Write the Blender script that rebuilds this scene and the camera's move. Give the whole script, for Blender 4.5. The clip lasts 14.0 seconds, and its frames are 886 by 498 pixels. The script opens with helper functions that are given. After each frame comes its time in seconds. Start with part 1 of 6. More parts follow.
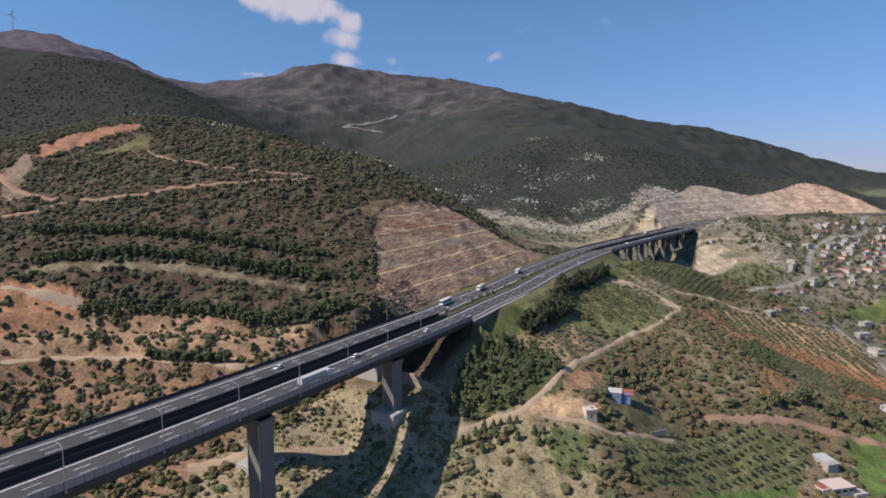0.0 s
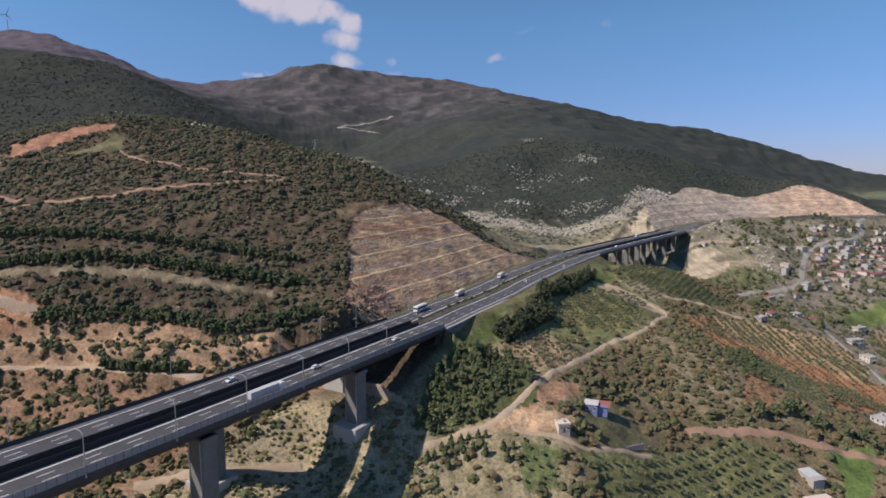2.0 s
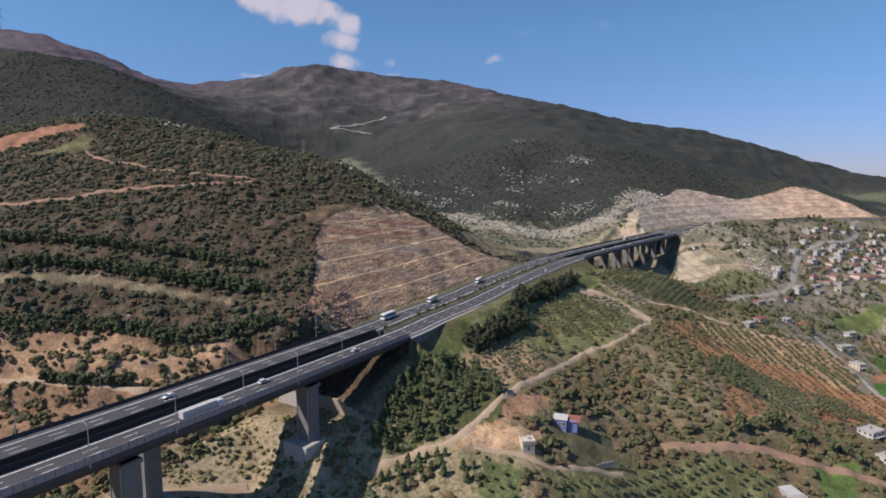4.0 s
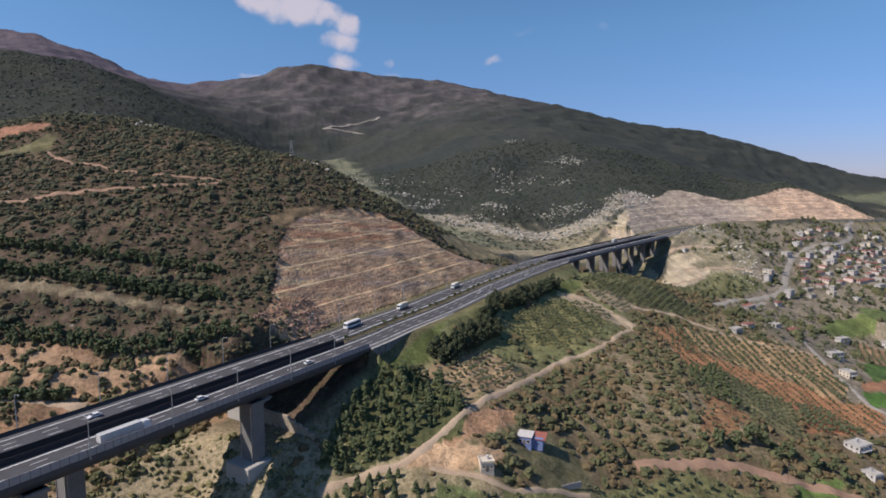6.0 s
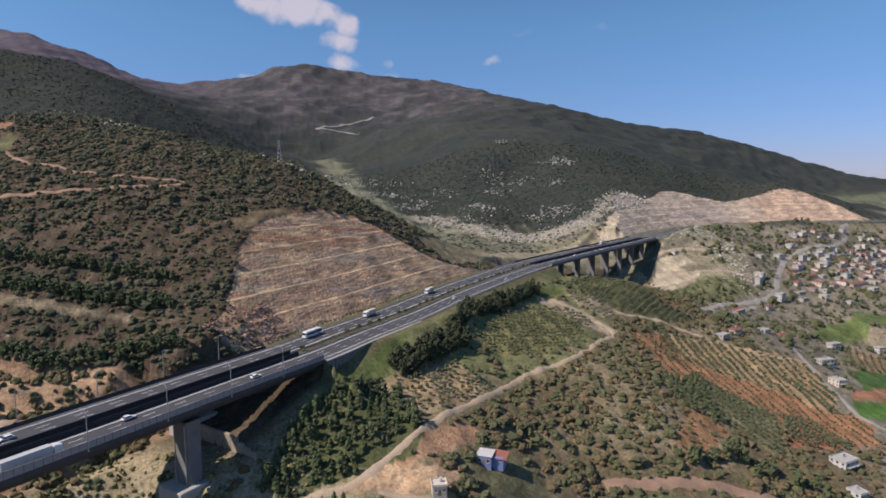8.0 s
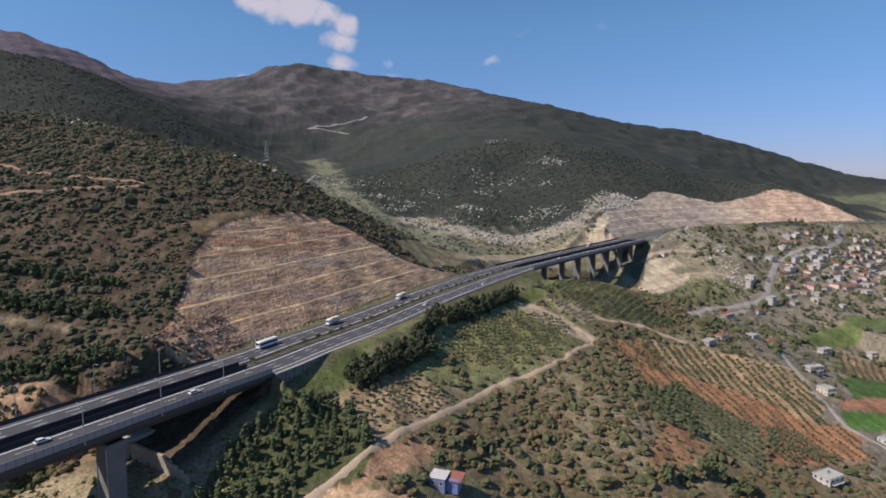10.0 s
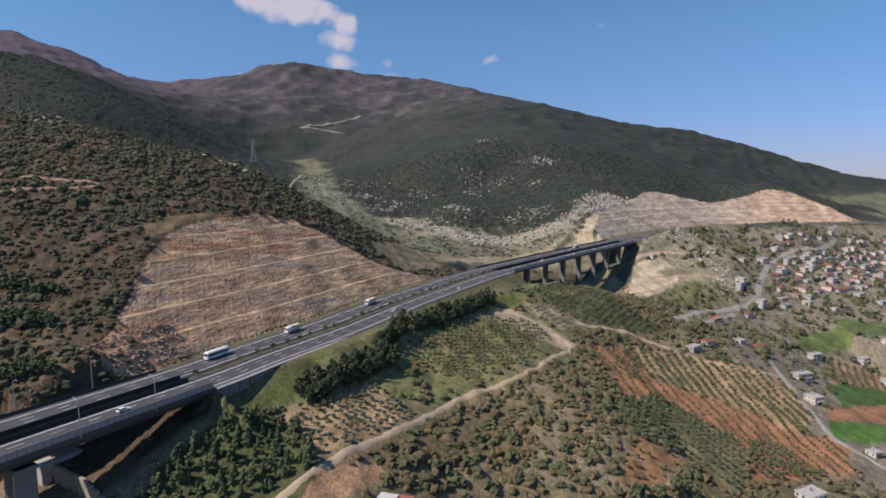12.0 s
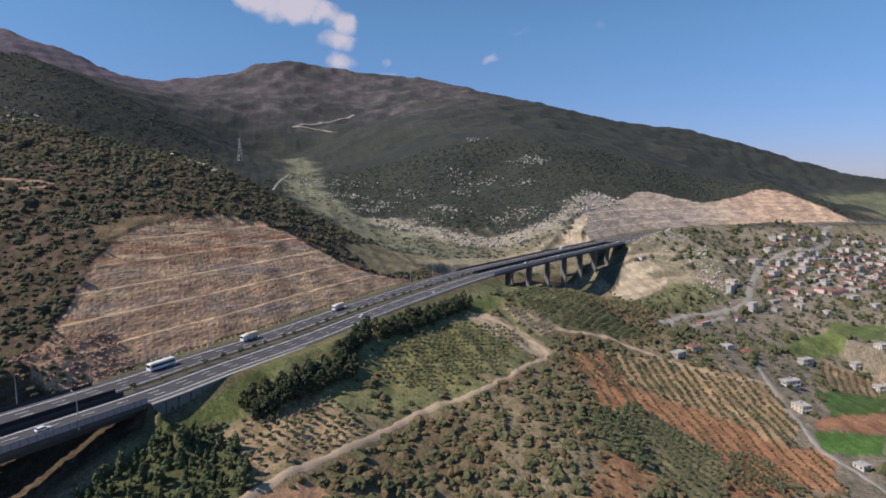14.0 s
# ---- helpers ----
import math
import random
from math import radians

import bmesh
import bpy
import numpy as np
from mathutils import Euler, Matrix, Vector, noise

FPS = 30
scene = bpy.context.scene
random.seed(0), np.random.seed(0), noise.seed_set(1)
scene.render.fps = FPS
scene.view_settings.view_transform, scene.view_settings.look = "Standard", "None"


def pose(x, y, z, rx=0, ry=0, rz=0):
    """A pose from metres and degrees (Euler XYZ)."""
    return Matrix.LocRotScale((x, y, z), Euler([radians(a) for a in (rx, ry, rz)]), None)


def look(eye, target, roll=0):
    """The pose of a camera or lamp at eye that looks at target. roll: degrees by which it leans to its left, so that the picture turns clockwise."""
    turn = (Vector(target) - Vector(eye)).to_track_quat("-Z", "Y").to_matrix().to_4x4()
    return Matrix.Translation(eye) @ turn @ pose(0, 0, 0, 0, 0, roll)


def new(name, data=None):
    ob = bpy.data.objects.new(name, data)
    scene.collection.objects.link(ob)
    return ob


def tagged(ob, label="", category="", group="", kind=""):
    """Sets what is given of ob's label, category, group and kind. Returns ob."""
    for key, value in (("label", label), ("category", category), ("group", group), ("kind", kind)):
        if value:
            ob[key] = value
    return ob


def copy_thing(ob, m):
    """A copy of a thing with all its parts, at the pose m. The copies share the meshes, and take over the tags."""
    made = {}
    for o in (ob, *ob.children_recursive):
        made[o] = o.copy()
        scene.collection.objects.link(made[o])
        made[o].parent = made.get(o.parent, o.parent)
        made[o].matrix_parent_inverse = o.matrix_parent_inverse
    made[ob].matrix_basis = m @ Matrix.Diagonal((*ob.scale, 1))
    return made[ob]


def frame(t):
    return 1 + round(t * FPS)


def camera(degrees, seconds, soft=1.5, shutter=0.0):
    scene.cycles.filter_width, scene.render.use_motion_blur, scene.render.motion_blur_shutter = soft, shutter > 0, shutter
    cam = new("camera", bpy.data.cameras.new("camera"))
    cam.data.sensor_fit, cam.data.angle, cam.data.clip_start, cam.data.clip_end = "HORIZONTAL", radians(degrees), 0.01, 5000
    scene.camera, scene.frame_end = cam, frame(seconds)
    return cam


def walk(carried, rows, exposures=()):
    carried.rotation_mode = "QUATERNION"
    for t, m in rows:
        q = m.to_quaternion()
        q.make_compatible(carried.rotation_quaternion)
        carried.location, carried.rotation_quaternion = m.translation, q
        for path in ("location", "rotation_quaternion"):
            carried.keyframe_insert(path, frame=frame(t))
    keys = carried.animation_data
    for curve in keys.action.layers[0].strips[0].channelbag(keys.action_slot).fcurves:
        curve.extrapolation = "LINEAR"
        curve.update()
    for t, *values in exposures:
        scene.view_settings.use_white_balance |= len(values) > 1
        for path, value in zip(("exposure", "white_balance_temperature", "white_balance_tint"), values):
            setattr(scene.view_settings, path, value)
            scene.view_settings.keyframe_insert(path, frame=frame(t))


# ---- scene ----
cam = camera(73.9, 14.0, soft=1.75)
METRES, EYE, TILT, LEAN, TURN = 160.0, 147.0, -7.3, 0.0, 0.0
ROWS = [
    (0.0, 0.0, 0.0, 0.0, 0.0, 0.0, 0.0),
    (0.5, 0.0207, 0.0172, 0.003, -0.01, 0.01, -0.02),
    (1.0, 0.0429, 0.036, 0.0057, -0.01, 0.06, -0.05),
    (1.5, 0.0665, 0.0558, 0.0091, -0.02, 0.08, -0.08),
    (2.0, 0.0908, 0.0769, 0.0128, -0.04, 0.1, -0.1),
    (2.5, 0.1165, 0.0985, 0.0165, -0.07, 0.12, -0.12),
    (3.0, 0.1425, 0.1207, 0.0199, -0.1, 0.15, -0.12),
    (5.5, 0.2775, 0.2378, 0.04, -0.25, 0.23, -0.15),
    (6.0, 0.3049, 0.2617, 0.044, -0.26, 0.24, -0.14),
    (6.5, 0.3326, 0.2857, 0.048, -0.27, 0.26, -0.14),
    (7.0, 0.3602, 0.3098, 0.0519, -0.3, 0.27, -0.14),
    (7.5, 0.3878, 0.3343, 0.056, -0.32, 0.27, -0.14),
    (8.0, 0.4159, 0.3587, 0.0598, -0.33, 0.28, -0.14),
    (10.5, 0.5569, 0.4813, 0.0803, -0.41, 0.28, -0.12),
    (11.0, 0.5851, 0.5061, 0.084, -0.43, 0.28, -0.11),
    (11.5, 0.6127, 0.5307, 0.0882, -0.46, 0.25, -0.12),
    (12.0, 0.6406, 0.5552, 0.093, -0.48, 0.22, -0.14),
    (12.5, 0.6685, 0.5791, 0.0963, -0.48, 0.22, -0.12),
    (13.0, 0.6963, 0.6035, 0.1, -0.48, 0.2, -0.13),
    (13.5, 0.7231, 0.6269, 0.1037, -0.5, 0.17, -0.14),
    (14.0, 0.7508, 0.6517, 0.1071, -0.53, 0.17, -0.13),
]
walk(cam, [(t, pose(0, 0, EYE, TILT, LEAN, TURN) @ pose(METRES * x, METRES * y, METRES * z, 90 + pitch, roll, yaw)) for t, x, y, z, yaw, pitch, roll in ROWS],
     exposures=[(0.0, 0.0, 6450, 16), (14.0, 0.0, 6450, 16)])

# ---- world, sun ----
SUN_TRAVEL = Vector((0.99, 0.28, -1.02)).normalized()  # the way that sunlight goes
sun_el = math.asin(-SUN_TRAVEL.z)
sun_az = math.atan2(-SUN_TRAVEL.x, -SUN_TRAVEL.y)  # clockwise from +y
sun_lamp = bpy.data.lights.new("sun", "SUN")
sun_lamp.energy, sun_lamp.angle, sun_lamp.color = 4.9, radians(0.6), (1.0, 0.93, 0.82)
sun = new("sun", sun_lamp)
sun.matrix_world = look((0, 0, 900), Vector((0, 0, 900)) + SUN_TRAVEL)
tagged(sun, kind="structure")

world = bpy.data.worlds.new("sky")
scene.world = world
world.use_nodes = True
wn, wl = world.node_tree.nodes, world.node_tree.links
wn.clear()
sky = wn.new("ShaderNodeTexSky")
sky.sky_type, sky.sun_disc, sky.sun_elevation, sky.sun_rotation = "NISHITA", False, sun_el, sun_az
sky.air_density, sky.dust_density, sky.ozone_density, sky.altitude = 1.0, 0.15, 3.5, 400
coord = wn.new("ShaderNodeTexCoord")


def sky_math(op, a, b=None, c=None, clamp=False):
    n = wn.new("ShaderNodeMath")
    n.operation, n.use_clamp = op, clamp
    for k, v in enumerate((a, b, c)):
        if v is None:
            continue
        if isinstance(v, (int, float)):
            n.inputs[k].default_value = v
        else:
            wl.new(v, n.inputs[k])
    return n.outputs[0]


def cloud_mask(puffs):
    """Soft puffs round directions (azimuth right of +y, elevation, half width, half height in degrees), broken up by noise."""
    sep = wn.new("ShaderNodeSeparateXYZ")
    wl.new(coord.outputs["Generated"], sep.inputs[0])
    az = sky_math("MULTIPLY", sky_math("ARCTAN2", sep.outputs[0], sep.outputs[1]), 57.2958)
    el = sky_math("MULTIPLY", sky_math("ARCSINE", sep.outputs[2]), 57.2958)
    warp = wn.new("ShaderNodeTexNoise")
    warp.inputs["Scale"].default_value, warp.inputs["Detail"].default_value = 22.0, 7.0
    wl.new(coord.outputs["Generated"], warp.inputs["Vector"])
    wsep = wn.new("ShaderNodeSeparateColor")
    wl.new(warp.outputs["Color"], wsep.inputs[0])
    az = sky_math("ADD", az, sky_math("MULTIPLY", sky_math("SUBTRACT", wsep.outputs[0], 0.5), 3.0))
    el = sky_math("ADD", el, sky_math("MULTIPLY", sky_math("SUBTRACT", wsep.outputs[1], 0.5), 2.0))
    total = None
    for a, e, w, h, s in puffs:
        da = sky_math("DIVIDE", sky_math("SUBTRACT", az, a), w)
        de = sky_math("DIVIDE", sky_math("SUBTRACT", el, e), h)
        r2 = sky_math("ADD", sky_math("MULTIPLY", da, da), sky_math("MULTIPLY", de, de))
        m = sky_math("MULTIPLY", sky_math("SUBTRACT", 1.0, r2, clamp=True), s)
        total = m if total is None else sky_math("MAXIMUM", total, m)
    tex = wn.new("ShaderNodeTexNoise")
    tex.inputs["Scale"].default_value, tex.inputs["Detail"].default_value, tex.inputs["Roughness"].default_value = 40.0, 8.0, 0.6
    wl.new(coord.outputs["Generated"], tex.inputs["Vector"])
    soft_edge = sky_math("MULTIPLY", total, sky_math("ADD", sky_math("MULTIPLY", tex.outputs[0], 1.8), 0.1))
    edge = wn.new("ShaderNodeMapRange")
    edge.interpolation_type = "SMOOTHSTEP"
    edge.inputs["From Min"].default_value, edge.inputs["From Max"].default_value = 0.05, 1.0
    edge.inputs["To Max"].default_value = 0.92
    wl.new(soft_edge, edge.inputs["Value"])
    return edge.outputs[0]


CLOUDS = [(-16.4, 14.9, 2.6, 1.1, 0.95),
          (-13.2, 14.8, 4.0, 1.6, 1.15),
          (-10.6, 14.5, 2.2, 1.3, 1.0),
          (-8.9, 13.6, 1.9, 1.4, 0.95),
          (-9.4, 12.1, 2.2, 1.0, 0.9),
          (-9.1, 10.4, 1.9, 1.05, 0.8),
          (4.8, 10.6, 1.3, 0.5, 0.5),
          (7.7, 13.0, 1.3, 0.4, 0.2),
          (15.0, 13.4, 1.0, 0.5, 0.22),
          (-17.5, 8.5, 1.4, 0.35, 0.6),
          (-15.3, 9.0, 1.8, 0.35, 0.3),
          (-4.4, 9.3, 1.2, 0.35, 0.42),
          (-4.6, 10.3, 0.6, 0.5, 0.32)]
mixn = wn.new("ShaderNodeMix")
mixn.data_type = "RGBA"
wl.new(cloud_mask(CLOUDS), mixn.inputs[0])
tint = wn.new("ShaderNodeMix")
tint.data_type, tint.blend_type = "RGBA", "MULTIPLY"
tint.inputs[0].default_value = 1.0
wl.new(sky.outputs[0], tint.inputs[6])
tint.inputs[7].default_value = (0.82, 1.13, 1.29, 1)
up = wn.new("ShaderNodeSeparateXYZ")
wl.new(coord.outputs["Generated"], up.inputs[0])
low = wn.new("ShaderNodeMapRange")
low.inputs["From Min"].default_value, low.inputs["From Max"].default_value = 0.23, 0.03
wl.new(up.outputs[2], low.inputs["Value"])
hazy = wn.new("ShaderNodeMix")
hazy.data_type, hazy.blend_type = "RGBA", "MULTIPLY"
wl.new(low.outputs[0], hazy.inputs[0])
wl.new(tint.outputs[2], hazy.inputs[6])
hazy.inputs[7].default_value = (0.76, 0.62, 0.87, 1)
wl.new(hazy.outputs[2], mixn.inputs[6])
mixn.inputs[7].default_value = (7.0, 6.7, 7.5, 1)
back = wn.new("ShaderNodeBackground")
back.inputs["Strength"].default_value = 0.086
wl.new(mixn.outputs[2], back.inputs["Color"])
wout = wn.new("ShaderNodeOutputWorld")
wl.new(back.outputs[0], wout.inputs[0])
scene.view_settings.exposure = 0.0

# ---- the lie of the land: heights along its main features, metres ----
rng = np.random.default_rng(7)
NEAR_HILL = [(-268, 530, 189), (-298, 481, 164), (-226, 527, 181), (-151, 413, 140), (-97, 454, 146), (-126, 369, 115), (-65, 412, 123),
             (-188, 303, 84), (-140, 317, 87), (-58, 302, 70), (-30, 312, 73), (-22, 338, 82), (-48, 352, 92), (-80, 330, 84), (6, 352, 84),
             (-38, 404, 114), (-4, 440, 111), (26, 512, 107), (51, 527, 92), (-176, 560, 185), (-121, 570, 171), (35, 560, 106), (103, 584, 72),
             (-61, 583, 158), (-40, 587, 148), (-18, 589, 134), (0, 591, 127), (26, 606, 111), (46, 639, 95)]
TERRACES = [(-178, 285, 68), (-122, 286, 68), (-146, 266, 54), (-185, 255, 47), (-98, 221, 30), (-62, 229, 29), (-41, 249, 29), (-350, 280, 95),
            (-300, 180, 55), (-230, 200, 45), (-160, 150, 22), (-500, 350, 135), (-700, 500, 190), (-900, 200, 150)]
GORGE = [(-14, 251, 37), (11, 252, 36), (20, 228, 24), (-26, 212, 21), (0, 150, 14), (-60, 100, 10), (0, 0, 2), (0, -300, 0), (-400, -200, 30), (400, -200, -20), (49, 223, 22), (118, 248, 9)]
LOWER_SLOPE = [(66, 255, 37), (88, 283, 38), (65, 299, 51), (75, 309, 50), (95, 302, 41), (124, 317, 34), (173, 297, 18), (172, 343, 36), (227, 383, 21),
               (161, 420, 45), (90, 400, 62), (40, 320, 57), (187, 279, 5), (248, 518, 31), (250, 575, 49), (202, 572, 60), (230, 560, 55), (172, 560, 61), (135, 500, 60)]
VALLEY_FLOOR = [(287, 423, 4), (354, 458, -2), (469, 599, -20), (337, 557, 18), (313, 592, 28), (345, 738, 45), (382, 799, 71), (459, 759, 38), (557, 858, 42),
                (597, 823, 40), (635, 966, 74), (692, 917, 26), (800, 700, -20), (600, 450, -26), (300, 200, -15), (900, 1000, 22), (1200, 1300, -8),
                (1500, 2000, 0), (2400, 2300, 5), (3500, 2500, 10), (2500, 800, -20), (1500, 0, -25)]
BACK_VALLEY = [(0, 720, 88), (-120, 760, 118), (163, 749, 60), (-274, 1689, 190), (-300, 900, 190), (335, 872, 93), (332, 927, 119), (380, 988, 117),
               (448, 1053, 130), (508, 1067, 119), (564, 1073, 109), (620, 1104, 118), (710, 1137, 128), (765, 1122, 108), (812, 1102, 86),
               (960, 1180, 74), (728, 1350, 131), (316, 1109, 176), (225, 668, 46), (262, 705, 35), (292, 748, 48), (318, 742, 47), (316, 790, 63),
               (-7, 892, 98), (-72, 994, 120), (53, 889, 83), (61, 831, 72), (95, 662, 73), (181, 864, 71), (-37, 1005, 119), (18, 1017, 112),
               (72, 1043, 117), (141, 954, 111), (180, 1080, 141), (159, 1109, 171), (244, 910, 98), (-173, 1391, 164), (-92, 1388, 174),
               (-49, 1394, 188), (323, 840, 88), (188, 1231, 222), (260, 1306, 242), (534, 1247, 176), (128, 900, 103)]
DARK_HILL = [(-310, 708, 212), (-423, 988, 256), (-520, 1204, 304), (-507, 1313, 302), (-1137, 1800, 491), (-665, 900, 250), (-450, 640, 186),
             (-1000, 1000, 330), (-1500, 1200, 420), (-1600, 2100, 540), (-330, 1150, 215), (-300, 1300, 190), (-858, 1450, 408), (-762, 1400, 402),
             (-685, 1370, 373), (-611, 1340, 344), (-544, 1320, 317)]
MOUNTAIN = [(-1784, 2882, 781), (190, 3057, 588), (870, 3500, 497), (1590, 4000, 459), (1947, 4000, 399), (2290, 3800, 263), (2520, 3500, 155),
            (600, 4300, 350), (-2000, 4000, 600), (1900, 3100, 130), (1300, 2500, 190), (3000, 4500, 60), (-4000, 2000, 500), (-4000, -2000, 200),
            (4500, -1500, 0), (0, -4500, 0), (-1539, 2840, 684), (-1409, 2830, 625), (-1214, 2820, 567), (-1063, 2800, 567), (-915, 2780, 567),
            (-778, 2750, 582), (-646, 2730, 621), (-545, 2730, 633), (-473, 2740, 623), (-401, 2760, 607), (-280, 2800, 602), (-156, 2850, 601),
            (0, 2930, 601), (-664, 2520, 484), (-478, 2227, 413), (-322, 2560, 490), (-146, 2422, 429), (9, 2427, 460), (-794, 2430, 451),
            (-990, 2612, 488), (-124, 1614, 239), (-157, 1722, 234), (-323, 1960, 287), (-332, 2110, 364), (141, 1851, 333), (-163, 2132, 345),
            (-1592, 2932, 648), (-544, 3400, 430), (-1100, 3500, 400), (900, 1800, 200), (450, 1600, 260), (343, 3100, 534), (496, 3150, 521),
            (191, 3000, 574), (830, 3300, 472), (-2098, 2950, 829), (-1930, 2900, 808), (-1665, 2850, 723), (-1403, 2840, 619), (-2000, 3300, 680),
            (-1500, 3250, 520), (-2600, 3000, 760), (-1877, 2600, 690), (-1701, 2550, 671), (-1560, 2550, 657), (-1376, 2550, 594),
            (-1214, 2550, 538), (-1984, 2750, 746), (-1639, 2720, 706)]
KNOTS = np.array(NEAR_HILL + TERRACES + GORGE + LOWER_SLOPE + VALLEY_FLOOR + BACK_VALLEY + DARK_HILL + MOUNTAIN, float)


def wobble(x, y, size, seed=0):
    """Cheap smooth noise in -1..1."""
    a = np.zeros(np.shape(x))
    g = np.random.default_rng(seed)
    for k in range(6):
        th, ph = g.uniform(0, 6.28, 2)
        f = (1.0 + 0.6 * k) / size
        a = a + np.sin((x * math.cos(th) + y * math.sin(th)) * f * 6.28 + ph) / (1 + 0.4 * k)
    return np.clip(a / 2.2, -1, 1)


def plate(d2):
    return 0.5 * d2 * np.log(d2 + 1e-6)


def plate_weights(k, soft):
    p = k[:, :2] / 1000
    n = len(p)
    d2 = ((p[:, None] - p[None]) ** 2).sum(-1)
    a = np.zeros((n + 3, n + 3))
    a[:n, :n] = plate(d2) + np.eye(n) * soft
    a[:n, n], a[:n, n + 1:] = 1, p
    a[n, :n], a[n + 1:, :n] = 1, p.T
    return np.linalg.solve(a, np.concatenate([k[:, 2], np.zeros(3)]))


WEIGHTS = plate_weights(KNOTS, 1e-5)


NATURAL_LAST = [None, None, None]


def natural(x, y):
    """Height of the land before any digging; remembers the last answer."""
    x, y = np.asarray(x, float), np.asarray(y, float)
    if NATURAL_LAST[0] is x and NATURAL_LAST[1] is y:
        return NATURAL_LAST[2].copy()
    p = np.stack([x.ravel(), y.ravel()], 1) / 1000
    out = np.empty(len(p))
    for i in range(0, len(p), 6000):
        q = p[i:i + 6000]
        d2 = ((q[:, None] - KNOTS[None, :, :2] / 1000) ** 2).sum(-1)
        out[i:i + 6000] = plate(d2) @ WEIGHTS[:-3] + WEIGHTS[-3] + q @ WEIGHTS[-2:]
    NATURAL_LAST[:] = x, y, out.reshape(x.shape)
    return NATURAL_LAST[2].copy()


# ---- the motorway's axis ----
AXIS_POINTS = [(-430, -365), (-246, -50), (-164, 69), (-99.5, 163.6), (-64.5, 217), (-22.4, 285), (4.2, 328), (19.2, 356), (46, 402), (79.5, 468), (124, 545),
               (157, 595), (196, 644), (233, 690), (274, 740), (326, 806), (385, 880), (445, 938), (530, 990), (635, 1028), (760, 1055), (900, 1075), (1100, 1120), (1500, 1300), (2100, 1700)]


def smooth_line(points, step):
    """A Catmull-Rom line through the points, resampled at even steps."""
    p = [np.array(q, float) for q in points]
    p = [2 * p[0] - p[1]] + p + [2 * p[-1] - p[-2]]
    out = []
    for a, b, c, d in zip(p, p[1:], p[2:], p[3:]):
        for t in np.linspace(0, 1, 24, endpoint=False):
            out.append(0.5 * (2 * b + (c - a) * t + (2 * a - 5 * b + 4 * c - d) * t * t + (3 * b - a - 3 * c + d) * t ** 3))
    out = np.array(out + [p[-2]])
    run = np.concatenate([[0], np.cumsum(np.linalg.norm(np.diff(out, axis=0), axis=1))])
    s = np.arange(0, run[-1], step)
    return np.stack([np.interp(s, run, out[:, k]) for k in range(out.shape[1])], 1), s


AXIS, AXIS_S = smooth_line(AXIS_POINTS, 3.0)
AXIS_T = np.gradient(AXIS, axis=0)
AXIS_T /= np.linalg.norm(AXIS_T, axis=1)[:, None]


def station(x, y):
    """How far along the axis the nearest point lies."""
    return float(AXIS_S[((AXIS - (x, y)) ** 2).sum(1).argmin()])


def road_z(s):
    return 68.0 + np.clip((np.asarray(s) - station(4, 328)) / 460, 0, 1) * 3.4 + np.clip((np.asarray(s) - station(326, 806)) * 0.006, 0, 6)


def on_axis(s, off, dz=0.0):
    """The point off metres right of the axis at station s."""
    x, y = np.interp(s, AXIS_S, AXIS[:, 0]), np.interp(s, AXIS_S, AXIS[:, 1])
    tx, ty = np.interp(s, AXIS_S, AXIS_T[:, 0]), np.interp(s, AXIS_S, AXIS_T[:, 1])
    n = math.hypot(tx, ty)
    return Vector((x + off * ty / n, y - off * tx / n, float(road_z(s)) + dz))


def heading(s):
    a, b = on_axis(s - 1, 0), on_axis(s + 1, 0)
    return math.atan2(b.y - a.y, b.x - a.x)


VIADUCT_1 = (0.0, station(4.2, 318))
VIADUCT_2 = (station(150, 586), station(330, 805))


def nearest(x, y):
    """Index of the nearest axis point, the offset to the right of it, and the distance; first coarse, then fine."""
    q = np.stack([np.ravel(x), np.ravel(y)], 1)
    out = np.empty(len(q), int)
    for i in range(0, len(q), 20000):
        p = q[i:i + 20000]
        c = ((p[:, None] - AXIS[None, ::10]) ** 2).sum(-1).argmin(1) * 10
        near = np.clip(c[:, None] + np.arange(-10, 11)[None], 0, len(AXIS) - 1)
        best = ((p[:, None] - AXIS[near]) ** 2).sum(-1).argmin(1)
        out[i:i + 20000] = near[np.arange(len(p)), best]
    dx, dy = q[:, 0] - AXIS[out, 0], q[:, 1] - AXIS[out, 1]
    return out, dx * AXIS_T[out, 1] - dy * AXIS_T[out, 0], np.hypot(dx, dy)


def first_end(off):
    """Where the first viaduct meets the land: earlier on the hill side."""
    return VIADUCT_1[1] + np.clip(np.asarray(off) + 16, -26, 0)


LEDGE = 763.0  # station of the walled ledge below the abutment


def cut_profile(d):
    """Rise of a cut slope d metres back from its foot: steep faces with level berms."""
    run = np.maximum(d, 0)
    k = np.floor(run / 12.0)
    r = run - k * 12.0
    return k * 9.6 + np.clip(r * 9.6 / 10.6, 0, 9.6)


